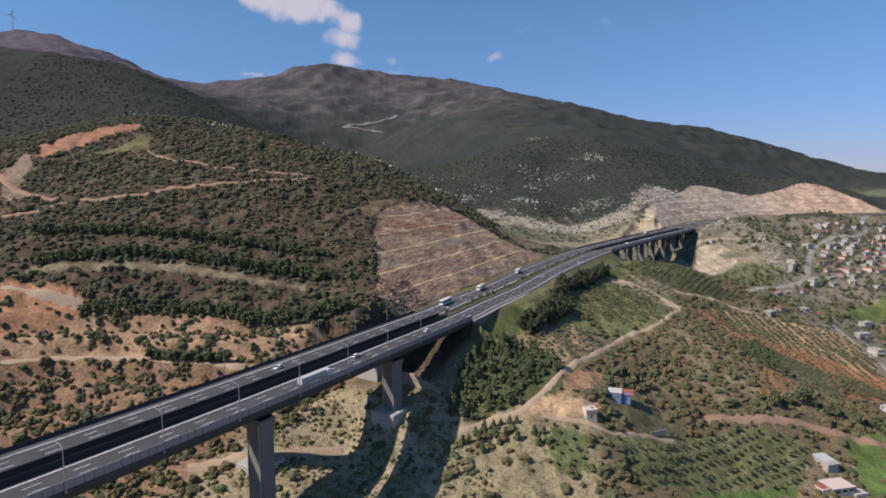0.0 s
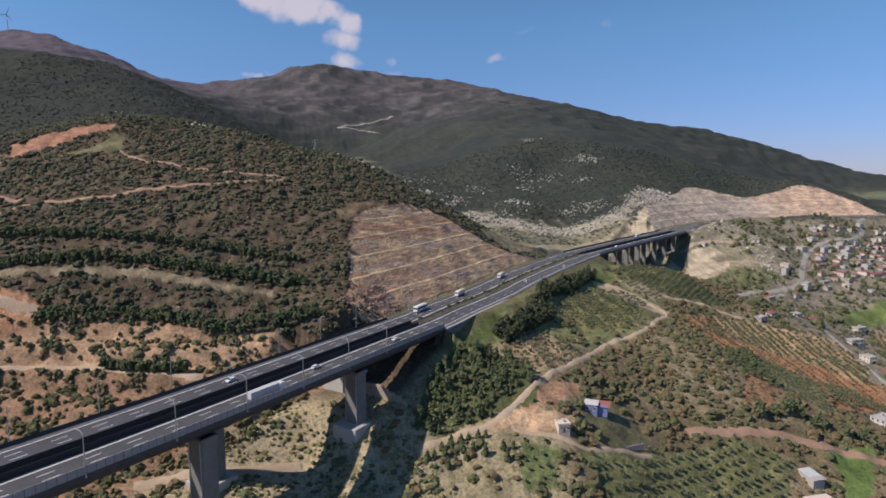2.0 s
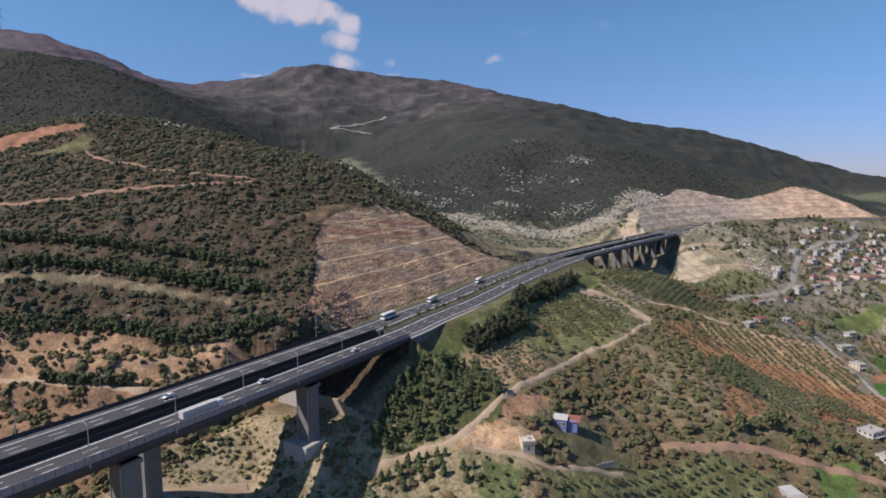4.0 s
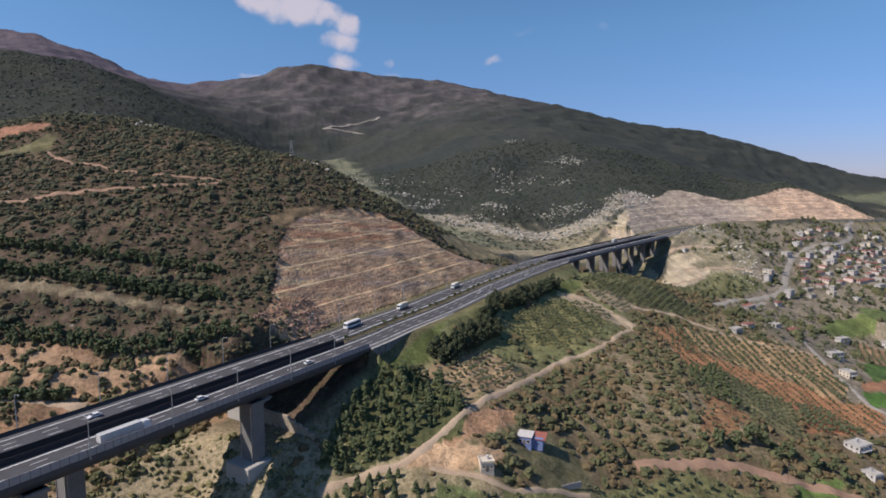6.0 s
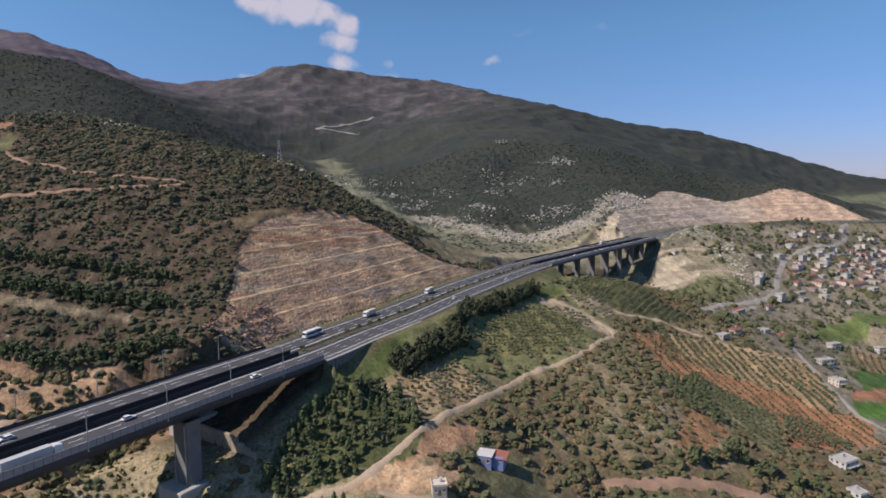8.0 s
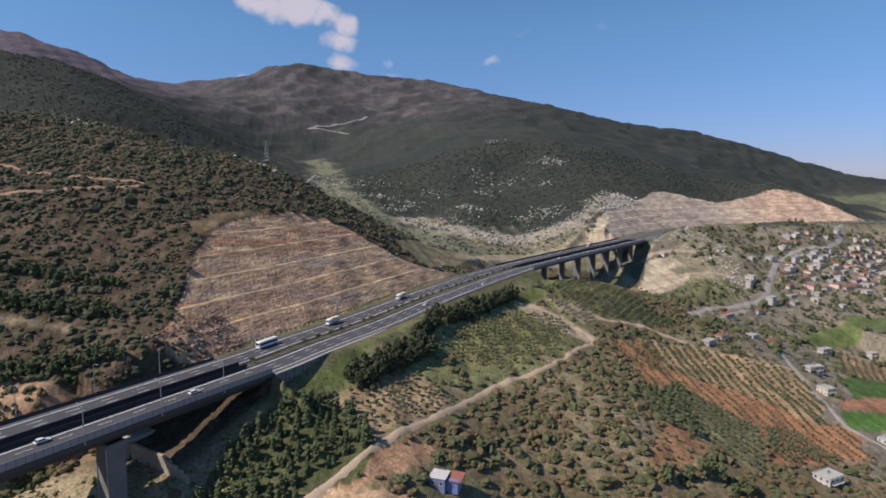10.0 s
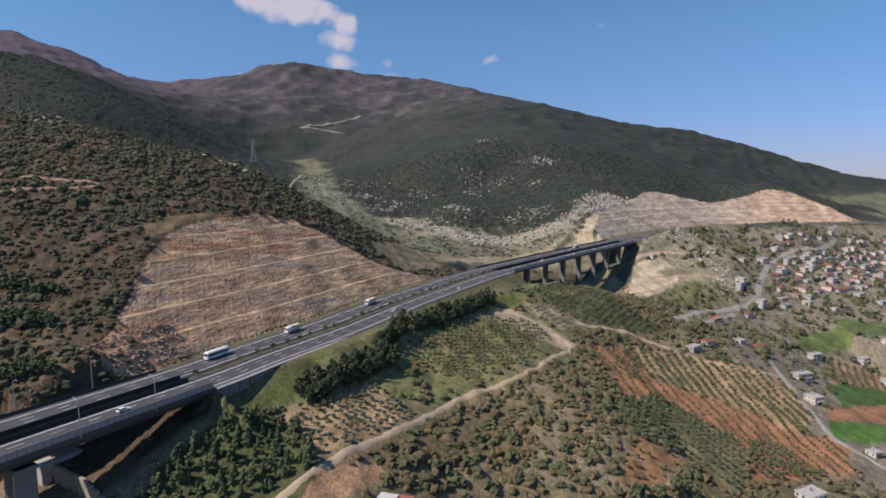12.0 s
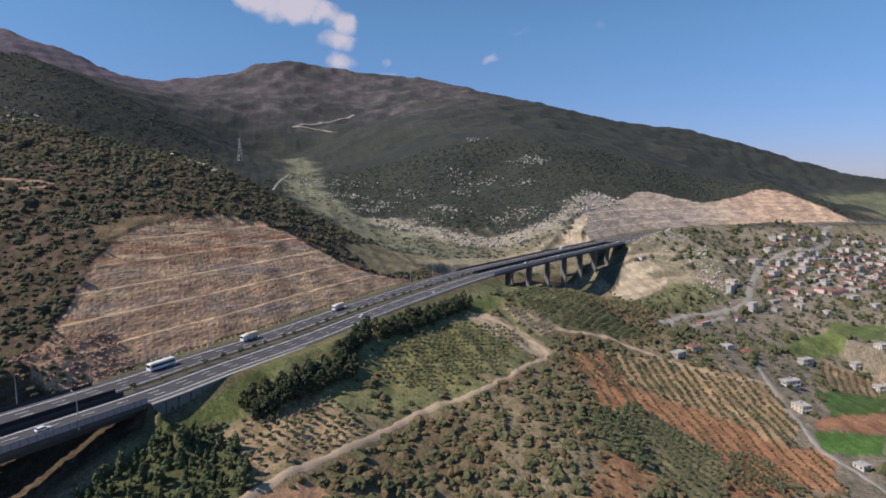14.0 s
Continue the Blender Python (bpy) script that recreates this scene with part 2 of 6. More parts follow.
def ground(x, y, cut=True):
    """Height of the finished land."""
    x, y = np.asarray(x, float), np.asarray(y, float)
    h = natural(x, y)
    sel = np.argwhere((x.ravel() > -450) & (x.ravel() < 2200) & (y.ravel() > -400) & (y.ravel() < 1800))[:, 0]
    xs, ys, hs = x.ravel()[sel], y.ravel()[sel], h.ravel()[sel].copy()
    for i in range(0, len(sel), 60000):
        k, off, d = nearest(xs[i:i + 60000], ys[i:i + 60000])
        s = AXIS_S[k]
        z = road_z(s)
        part_h = hs[i:i + 60000]
        end = first_end(off)
        deck = (s < end) | ((s > VIADUCT_2[0]) & (s < VIADUCT_2[1]))
        wall = (s > VIADUCT_1[1]) & (s < VIADUCT_1[1] + 75) & (off > 0)
        foot = np.where(off < 0, 23.0, 24.0)
        px, py = xs[i:i + 60000], ys[i:i + 60000]
        upper = z + cut_profile(d - foot + 0.4 * wobble(px, py, 60, 71))
        lower = z - 0.25 - np.maximum(d - 19.5, 0) * 0.55
        lower = np.where(wall & (off > 18.3), -999, lower)
        made = np.clip(part_h, np.minimum(lower, upper), upper)
        made = np.where(d < 18.4, np.minimum(made, z - 0.25), made)
        # the land falls away under the deck ends
        gap = np.minimum(np.where(s < end, end - s, 999), np.minimum(np.where(s > VIADUCT_2[0], s - VIADUCT_2[0], 999), np.where(s < VIADUCT_2[1], VIADUCT_2[1] - s, 999)))
        under = np.minimum(part_h, z - 5.5 - np.clip(gap, 0, 40) * np.where(s < VIADUCT_1[1], 0.3, 0.4) + np.where(s < VIADUCT_1[1], np.maximum(d - 19.5, 0) * np.where(off < 0, 1.35, 0.85), np.maximum(d - 22, 0) * 0.15 + np.maximum(d - 60, 0) * 1.5))
        under = np.where(s < LEDGE, np.minimum(under, 45.0 - (LEDGE - s) * 0.14 + np.maximum(d - 26, 0) * 1.2), under)
        # fill spills forward from the abutments of the second viaduct
        cone = z - 5.5 - gap * 0.75 - np.maximum(d - 19.5, 0) * 0.55
        under = np.where(s > VIADUCT_1[1], np.maximum(under, cone), under)
        hs[i:i + 60000] = np.where(deck, under, np.where(d < 260, made, part_h))
    flat = h.ravel().copy()
    flat[sel] = hs
    h = flat.reshape(x.shape)
    # terraces dug into the foot of the near hill
    dug = np.clip((302 - 0.08 * (x + 120) - y) / 8, 0, 1) * np.clip((-x - 20) / 20, 0, 1) * np.clip((h - 26) / 10, 0, 1) * np.clip((x + 420) / 60, 0, 1)
    dug = dug * np.clip((-(x + 41) * 0.85 + (y - 255) * 0.53 - 24) / 10, 0, 1)
    level = (h + 0.025 * x) / 9.0
    frac = level - np.floor(level)
    riser = np.clip((frac - 0.45) / 0.4, 0, 1)
    h = h + dug * 0.8 * 9.0 * (riser - frac)
    r = np.hypot(x, y)
    far = np.clip((r - 3600) / 1300, 0, 1)
    return np.maximum(h, np.where(x > 500, 138 * far * far * (3 - 2 * far), -999))

# ---- fields, bare ground and tracks: outlines in plan ----
FIELDS = []

FIELDS.append(([(36, 310), (56, 340), (72, 347), (91, 333), (78, 308), (56, 290), (47, 290)], (0.36, 0.26, 0.155), 0.5))  # orchard soil
FIELDS.append(([(20, 303), (42, 324), (55, 371), (71, 403), (65, 426), (52, 390), (36, 350), (21, 321)], (0.13, 0.155, 0.055), 0.6))  # grass bank
FIELDS.append(([(86, 384), (104, 422), (133, 466), (166, 487), (176, 466), (150, 411), (123, 374), (101, 366)], (0.235, 0.215, 0.095), 0.45))  # young orchard
FIELDS.append(([(147, 503), (168, 496), (195, 470), (181, 453), (155, 464), (139, 486)], (0.42, 0.33, 0.22), 0.2))  # pale strip
FIELDS.append(([(214, 452), (247, 464), (285, 446), (322, 424), (345, 425), (322, 378), (296, 378), (263, 384), (229, 399), (205, 411)], (0.40, 0.20, 0.105), 0.3))  # red field
FIELDS.append(([(232, 501), (287, 512), (360, 509), (347, 456), (321, 420), (286, 448), (234, 459)], (0.40, 0.27, 0.155), 0.35))  # tan orchard
FIELDS.append(([(208, 482), (239, 498), (243, 473), (226, 440), (203, 446)], (0.36, 0.19, 0.1), 0.4))  # red orchard
FIELDS.append(([(192, 381), (233, 426), (268, 394), (238, 335), (217, 345), (194, 348)], (0.215, 0.19, 0.10), 0.6))  # plantation
FIELDS.append(([(188, 347), (204, 352), (215, 345), (194, 319), (175, 314), (187, 335)], (0.36, 0.2, 0.105), 0.35))  # orange patch
FIELDS.append(([(275, 401), (294, 402), (295, 369), (249, 350)], (0.36, 0.17, 0.09), 0.3))  # red rows
FIELDS.append(([(398, 522), (494, 575), (437, 501), (377, 468)], (0.085, 0.145, 0.045), 0.35))  # green a
FIELDS.append(([(350, 447), (404, 457), (378, 425), (341, 422)], (0.095, 0.185, 0.045), 0.3))  # green b
FIELDS.append(([(363, 466), (444, 509), (405, 459), (353, 449)], (0.33, 0.17, 0.1), 0.3))  # soil a
FIELDS.append(([(463, 611), (500, 588), (477, 556), (411, 534)], (0.3, 0.2, 0.13), 0.3))  # vines
FIELDS.append(([(463, 654), (515, 670), (510, 640), (459, 616), (431, 617)], (0.13, 0.165, 0.06), 0.6))  # green c
FIELDS.append(([(514, 686), (573, 682), (534, 630), (500, 641)], (0.12, 0.155, 0.06), 0.6))  # green d
FIELDS.append(([(48, 250), (62, 249), (61, 232), (47, 229)], (0.14, 0.165, 0.07), 0.9))  # green e
FIELDS.append(([(114, 249), (147, 265), (171, 265), (165, 254), (107, 236)], (0.12, 0.19, 0.055), 0.5))  # green f
FIELDS.append(([(212, 298), (245, 310), (209, 261), (198, 259), (207, 281)], (0.14, 0.2, 0.06), 0.5))  # green g
FIELDS.append(([(72, 251), (161, 293), (187, 286), (170, 261), (116, 243), (81, 229)], (0.19, 0.185, 0.085), 0.85))  # olive slope
FIELDS.append(([(38, 262), (48, 270), (60, 266), (74, 269), (74, 262), (60, 254), (45, 254), (36, 256)], (0.46, 0.31, 0.19), 0.1))  # dirt lot
FIELDS.append(([(48, 270), (61, 285), (82, 298), (85, 292), (67, 274), (53, 265)], (0.42, 0.25, 0.15), 0.25))  # track cut
FIELDS.append(([(78, 284), (92, 292), (112, 280), (112, 264), (94, 258), (80, 268)], (0.165, 0.15, 0.085), 0.9))  # dug garden
WILD = []  # patches where scrub grows as it likes
FIELDS.append(([(327, 723), (369, 788), (426, 840), (477, 835), (441, 759), (392, 720), (347, 707)], (0.31, 0.265, 0.175), 0.9))  # spoil
WILD.append(FIELDS[-1][0])
FIELDS.append(([(309, 663), (337, 695), (371, 724), (416, 729), (424, 706), (372, 668), (323, 642)], (0.19, 0.185, 0.095), 0.9))  # rough green
WILD.append(FIELDS[-1][0])
FIELDS.append(([(285, 832), (298, 868), (332, 912), (378, 972), (412, 962), (378, 908), (348, 872), (318, 838)], (0.48, 0.40, 0.28), 0.35))  # eroded bank
FIELDS.append(([(44, 556), (58, 600), (62, 640), (85, 690), (130, 720), (118, 650), (98, 575), (78, 535)], (0.235, 0.195, 0.12), 0.85))  # grassy shoulder
FIELDS.append(([(118, 612), (140, 640), (190, 700), (250, 760), (300, 832), (270, 842), (200, 790), (130, 715), (100, 650)], (0.33, 0.28, 0.19), 0.75))  # slope behind the far viaduct
FIELDS.append(([(152, 588), (190, 640), (240, 700), (292, 748), (300, 712), (262, 660), (222, 606), (185, 584)], (0.30, 0.26, 0.165), 0.75))  # land under the far viaduct
FIELDS.append(([(374, 850), (421, 905), (452, 900), (440, 850), (402, 812), (378, 800)], (0.27, 0.24, 0.17), 0.95))  # stony top
WILD.append(FIELDS[-1][0])
FIELDS.append(([(296, 688), (316, 728), (331, 757), (360, 765), (368, 752), (346, 738), (368, 730), (350, 708), (337, 695), (305, 668)], (0.52, 0.43, 0.30), 0.2))  # spoil low
FIELDS.append(([(-226, 314), (-150, 323), (-110, 325), (-72, 328), (-70, 331), (-110, 330), (-150, 329), (-226, 320)], (0.27, 0.215, 0.14), 0.5))  # clearing
HUMP = [(166, 547), (201, 580), (254, 556), (286, 540), (240, 517), (197, 513)]
FIELDS.append((HUMP, (0.14, 0.135, 0.068), 0.8))  # dark orchard
PINE_STAND = [(2, 256), (8, 282), (20, 303), (34, 313), (52, 303), (61, 286), (57, 270), (36, 262), (14, 252)]
FIELDS.append((PINE_STAND, (0.105, 0.11, 0.05), 0.9))  # floor of the pine stand
FIELDS.append(([(128, 490), (158, 536), (170, 540), (156, 505), (139, 486)], (0.15, 0.17, 0.06), 0.6))  # upper grass
PALE_ROWS = [(167, 522), (193, 530), (207, 509), (190, 486), (176, 499)]
FIELDS.append((PALE_ROWS, (0.38, 0.30, 0.20), 0.4))  # pale orchard
FIELDS.append(([(-322, 470), (-334, 496), (-325, 520), (-297, 530), (-268, 532), (-262, 520), (-284, 508), (-300, 492), (-312, 470)], (0.37, 0.19, 0.125), 0.6))  # quarry red
FIELDS.append(([(-296, 395), (-328, 445), (-337, 484), (-315, 458), (-295, 410), (-273, 394), (-284, 389)], (0.29, 0.205, 0.15), 0.8))  # quarry pale
FIELDS.append(([(-278, 471), (-262, 487), (-257, 511), (-249, 511), (-238, 482), (-261, 471)], (0.165, 0.148, 0.078), 0.8))  # quarry green
FIELDS.append(([(-235, 308), (-212, 309), (-195, 306), (-186, 300), (-185, 292), (-204, 286), (-214, 277)], (0.40, 0.215, 0.125), 0.25))  # red dig
FIELDS.append(([(-214, 277), (-185, 292), (-111, 294), (-66, 300), (-42, 293), (-93, 271), (-141, 272), (-211, 272)], (0.42, 0.27, 0.165), 0.35))  # terrace mid
FIELDS.append(([(-55, 432), (-41, 450), (-14, 471), (-24, 440), (-47, 403), (-59, 408)], (0.19, 0.135, 0.085), 0.85))  # knoll
TRACKS = []
TRACKS.append(("main_track", 3.5, "DIRT", [(4, 246), (19, 253), (37, 259), (48, 270), (62, 287), (87, 319), (108, 348), (123, 364), (143, 383), (171, 431), (190, 464), (172, 483), (152, 495), (140, 497)]))
TRACKS.append(("lot_path", 2.2, "DIRT", [(45, 255), (63, 252), (76, 251), (91, 258), (110, 266)]))
TRACKS.append(("farm_track", 6.0, "RED", [(136, 290), (149, 293), (183, 300), (208, 300), (235, 298), (262, 292)]))
TRACKS.append(("lane", 3.6, "DIRT", [(203, 505), (223, 512), (245, 519), (284, 512), (305, 505), (329, 502), (353, 506)]))
TRACKS.append(("village_lane", 4.2, "GRAVEL", [(375, 586), (367, 545), (359, 518), (353, 492), (348, 463), (341, 432), (343, 415), (347, 400), (350, 380)]))
TRACKS.append(("village_road", 7, "GRAVEL", [(304, 577), (330, 617), (358, 648), (390, 669), (422, 689), (447, 713), (472, 752), (520, 819), (573, 874), (653, 929), (703, 974), (717, 1005), (745, 1032)]))
TRACKS.append(("village_loop", 5, "GRAVEL", [(329, 615), (314, 573), (359, 626), (400, 667)]))
TRACKS.append(("hill_track", 4.2, "RED", [(-274, 365), (-259, 372), (-243, 383), (-224, 387), (-201, 394), (-179, 405), (-152, 414), (-121, 431), (-99, 445)]))
TRACKS.append(("hill_track_b", 3.0, "RED", [(-239, 478), (-209, 455), (-186, 450), (-162, 443), (-129, 445), (-100, 449)]))
TRACKS.append(("hill_track_c", 4.5, "RED", [(-254, 388), (-279, 398), (-307, 416), (-327, 440)]))
TRACKS.append(("dig_track", 4, "DIRT", [(-232, 304), (-214, 302), (-198, 300), (-186, 299)]))
TRACKS.append(("terrace_road", 4.5, "DIRT", [(-207, 267), (-186, 274), (-160, 276), (-131, 274), (-104, 272), (-93, 272)]))
TRACKS.append(("gorge_track", 5, "DIRT", [(-102, 222), (-84, 229), (-67, 233), (-54, 239), (-43, 244)]))
TRACKS.append(("zigzag_a", 9, "GRAVEL", [(-328, 1960), (-276, 2007), (-215, 2071), (-164, 2151)]))
TRACKS.append(("zigzag_b", 5, "GRAVEL", [(-328, 1960), (-259, 1965), (-176, 1916)]))
TRACKS.append(("valley_track", 3.5, "GRAVEL", [(-123, 980), (-132, 1038), (-135, 1082), (-136, 1133)]))
TRACKS.append(("spoil_track", 5, "DIRT", [(304, 682), (332, 699), (352, 716), (336, 728), (368, 733), (406, 741), (425, 735)]))
TRACKS.append(("spoil_bench", 6, "DIRT", [(322, 756), (342, 771), (365, 777), (403, 782)]))


def in_field(x, y):
    c = np.zeros(np.shape(x), bool)
    for poly, colour, _ in FIELDS:
        if not any(poly is w for w in WILD):
            c |= inside(x, y, poly)
    return c


TRACK_LINES = [(w - (3.2 if mat == "RED" else 0), smooth_line(pts, 3.0)[0]) for _, w, mat, pts in TRACKS]


def on_track(x, y, margin):
    """True within margin metres of a track's edge."""
    c = np.zeros(np.shape(x), bool)
    for w, line in TRACK_LINES:
        box_ = (x > line[:, 0].min() - 20) & (x < line[:, 0].max() + 20) & (y > line[:, 1].min() - 20) & (y < line[:, 1].max() + 20)
        k = np.argwhere(box_)[:, 0]
        if len(k):
            d2 = ((np.stack([x[k], y[k]], 1)[:, None] - line[None]) ** 2).sum(-1).min(1)
            c[k[d2 < (w / 2 + margin) ** 2]] = True
    return c

# ---- materials ----
def material(name, rough=0.9, metal=0.0):
    m = bpy.data.materials.new(name)
    m.use_nodes = True
    b = m.node_tree.nodes["Principled BSDF"]
    b.inputs["Roughness"].default_value, b.inputs["Metallic"].default_value = rough, metal
    b.inputs["Specular IOR Level"].default_value = 0.25
    return m, m.node_tree.nodes, m.node_tree.links, b


def noise_node(nodes, links, scale, detail=4.0, rough=0.6, vector=None):
    n = nodes.new("ShaderNodeTexNoise")
    n.inputs["Scale"].default_value, n.inputs["Detail"].default_value, n.inputs["Roughness"].default_value = scale, detail, rough
    if vector is None:
        vector = nodes.new("ShaderNodeNewGeometry").outputs["Position"]
    links.new(vector, n.inputs["Vector"])
    return n.outputs[0]


def ramp(nodes, links, fac, stops):
    r = nodes.new("ShaderNodeValToRGB")
    while len(r.color_ramp.elements) < len(stops):
        r.color_ramp.elements.new(0.5)
    for e, (p, c) in zip(r.color_ramp.elements, stops):
        e.position, e.color = p, (*c, 1)
    links.new(fac, r.inputs[0])
    return r.outputs[0]


def blend(nodes, links, fac, a, b, mode="MIX"):
    n = nodes.new("ShaderNodeMix")
    n.data_type, n.blend_type = "RGBA", mode
    for key, v in (("Factor", fac), ("A", a), ("B", b)):
        sock = n.inputs[key] if key == "Factor" else [i for i in n.inputs if i.name == key and i.type == "RGBA"][0]
        if isinstance(v, (int, float)):
            sock.default_value = v
        elif isinstance(v, tuple):
            sock.default_value = (*v, 1)
        else:
            links.new(v, sock)
    return [o for o in n.outputs if o.type == "RGBA"][0]


def bump(nodes, links, bsdf, height, strength, distance):
    b = nodes.new("ShaderNodeBump")
    b.inputs["Strength"].default_value, b.inputs["Distance"].default_value = strength, distance
    links.new(height, b.inputs["Height"])
    links.new(b.outputs[0], bsdf.inputs["Normal"])


def mottled(name, a, b, scale, rough=0.9, metal=0.0, grain=None, relief=0.0, per_object=0.0):
    """Two tones mixed by noise at two scales, with a fine relief."""
    m, n, l, s = material(name, rough, metal)
    big = noise_node(n, l, scale, 5)
    fine = noise_node(n, l, grain or scale * 9, 3)
    mid = tuple((p + q) / 2 for p, q in zip(a, b))
    col = ramp(n, l, big, [(0.3, a), (0.5, mid), (0.7, b)])
    col = blend(n, l, 0.35, col, ramp(n, l, fine, [(0.3, tuple(v * 0.6 for v in mid)), (0.7, tuple(min(v * 1.4, 1) for v in mid))]))
    if per_object:
        info = n.new("ShaderNodeObjectInfo")
        hsv = n.new("ShaderNodeHueSaturation")
        mul = n.new("ShaderNodeMath")
        mul.operation = "MULTIPLY_ADD"
        mul.inputs[1].default_value, mul.inputs[2].default_value = per_object, 1 - per_object / 2
        l.new(info.outputs["Random"], mul.inputs[0])
        l.new(mul.outputs[0], hsv.inputs["Value"])
        l.new(col, hsv.inputs["Color"])
        col = hsv.outputs[0]
    l.new(col, s.inputs["Base Color"])
    if relief:
        bump(n, l, s, fine, 0.6, relief)
    return m


def foliage(name, dark, light, scale=1.2):
    """Leaves: the tone goes from clump to clump and within each clump."""
    m, n, l, s = material(name, 0.75)
    s.inputs["Specular IOR Level"].default_value = 0.12
    isl = n.new("ShaderNodeNewGeometry").outputs["Random Per Island"]
    a = ramp(n, l, isl, [(0.0, dark), (1.0, light)])
    leaf = noise_node(n, l, scale, 4, 0.7)
    col = blend(n, l, 0.65, a, ramp(n, l, leaf, [(0.35, tuple(v * 0.82 for v in dark)), (0.52, dark), (0.72, tuple(min(1, v * 1.5) for v in light))]))
    l.new(col, s.inputs["Base Color"])
    bump(n, l, s, leaf, 1.0, 0.5)
    return m


def land_material():
    """Soil from the land's own colours, broken by stones and tufts; woods and scrub too far off to stand singly come as a mottled cover."""
    m, n, l, s = material("land", 0.95)
    s.inputs["Specular IOR Level"].default_value = 0.1
    at = n.new("ShaderNodeAttribute")
    at.attribute_name = "soil"
    cov = n.new("ShaderNodeAttribute")
    cov.attribute_name = "cover"
    sep = n.new("ShaderNodeSeparateColor")
    l.new(cov.outputs["Color"], sep.inputs[0])
    pos = n.new("ShaderNodeNewGeometry").outputs["Position"]
    patch = noise_node(n, l, 0.06, 6, 0.65, pos)
    grit = noise_node(n, l, 0.7, 5, 0.7, pos)
    col = blend(n, l, 1.0, at.outputs["Color"], ramp(n, l, patch, [(0.3, (0.62, 0.62, 0.62)), (0.5, (1, 1, 1)), (0.72, (1.3, 1.25, 1.2))]), "MULTIPLY")
    col = blend(n, l, 1.0, col, ramp(n, l, grit, [(0.3, (0.55, 0.55, 0.52)), (0.5, (1, 1, 1)), (0.7, (1.35, 1.33, 1.3))]), "MULTIPLY")
    # tufts and low plants
    tuft = noise_node(n, l, 0.32, 5, 0.75, pos)
    tf = n.new("ShaderNodeMath")
    tf.operation, tf.use_clamp = "MULTIPLY_ADD", True
    l.new(tuft, tf.inputs[0])
    tf.inputs[1].default_value, tf.inputs[2].default_value = 9.0, -4.6
    tm = n.new("ShaderNodeMath")
    tm.operation = "MULTIPLY"
    l.new(tf.outputs[0], tm.inputs[0])
    l.new(sep.outputs[1], tm.inputs[1])
    col = blend(n, l, tm.outputs[0], col, (0.095, 0.10, 0.045))
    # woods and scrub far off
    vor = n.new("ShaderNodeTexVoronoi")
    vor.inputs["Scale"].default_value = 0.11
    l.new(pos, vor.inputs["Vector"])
    wood = noise_node(n, l, 0.022, 7, 0.7, pos)
    dense = n.new("ShaderNodeMath")
    dense.operation, dense.use_clamp = "MULTIPLY_ADD", True
    l.new(wood, dense.inputs[0])
    dense.inputs[1].default_value = 5.0
    add = n.new("ShaderNodeMath")
    add.operation = "MULTIPLY_ADD"
    l.new(sep.outputs[0], add.inputs[0])
    add.inputs[1].default_value, add.inputs[2].default_value = 4.0, -4.2
    l.new(add.outputs[0], dense.inputs[2])
    # crowns darken outwards: the shade between neighbouring trees is painted in
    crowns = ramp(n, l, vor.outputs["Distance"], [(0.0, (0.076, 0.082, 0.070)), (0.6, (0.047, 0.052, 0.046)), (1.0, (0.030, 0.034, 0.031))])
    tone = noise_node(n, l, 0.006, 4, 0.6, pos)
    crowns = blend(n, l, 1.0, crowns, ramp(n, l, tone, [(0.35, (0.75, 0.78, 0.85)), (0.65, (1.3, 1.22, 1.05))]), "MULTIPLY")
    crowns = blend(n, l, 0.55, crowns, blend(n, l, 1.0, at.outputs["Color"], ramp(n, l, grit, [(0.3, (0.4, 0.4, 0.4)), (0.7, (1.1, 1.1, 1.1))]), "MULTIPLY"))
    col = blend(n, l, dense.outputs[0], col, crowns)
    # outcrops of pale rock
    rk = noise_node(n, l, 0.16, 6, 0.75, pos)
    rf = n.new("ShaderNodeMath")
    rf.operation = "MULTIPLY_ADD"
    l.new(sep.outputs[2], rf.inputs[0])
    rf.inputs[1].default_value, rf.inputs[2].default_value = 2.4, -7.9
    rg = n.new("ShaderNodeMath")
    rg.operation, rg.use_clamp = "MULTIPLY_ADD", True
    l.new(rk, rg.inputs[0])
    rg.inputs[1].default_value = 11.0
    l.new(rf.outputs[0], rg.inputs[2])
    col = blend(n, l, rg.outputs[0], col, ramp(n, l, grit, [(0.35, (0.24, 0.22, 0.18)), (0.65, (0.50, 0.46, 0.39))]))
    l.new(col, s.inputs["Base Color"])
    hsum = n.new("ShaderNodeMath")
    hsum.operation = "ADD"
    l.new(grit, hsum.inputs[0])
    l.new(wood, hsum.inputs[1])
    bump(n, l, s, hsum.outputs[0], 0.7, 1.2)
    return m


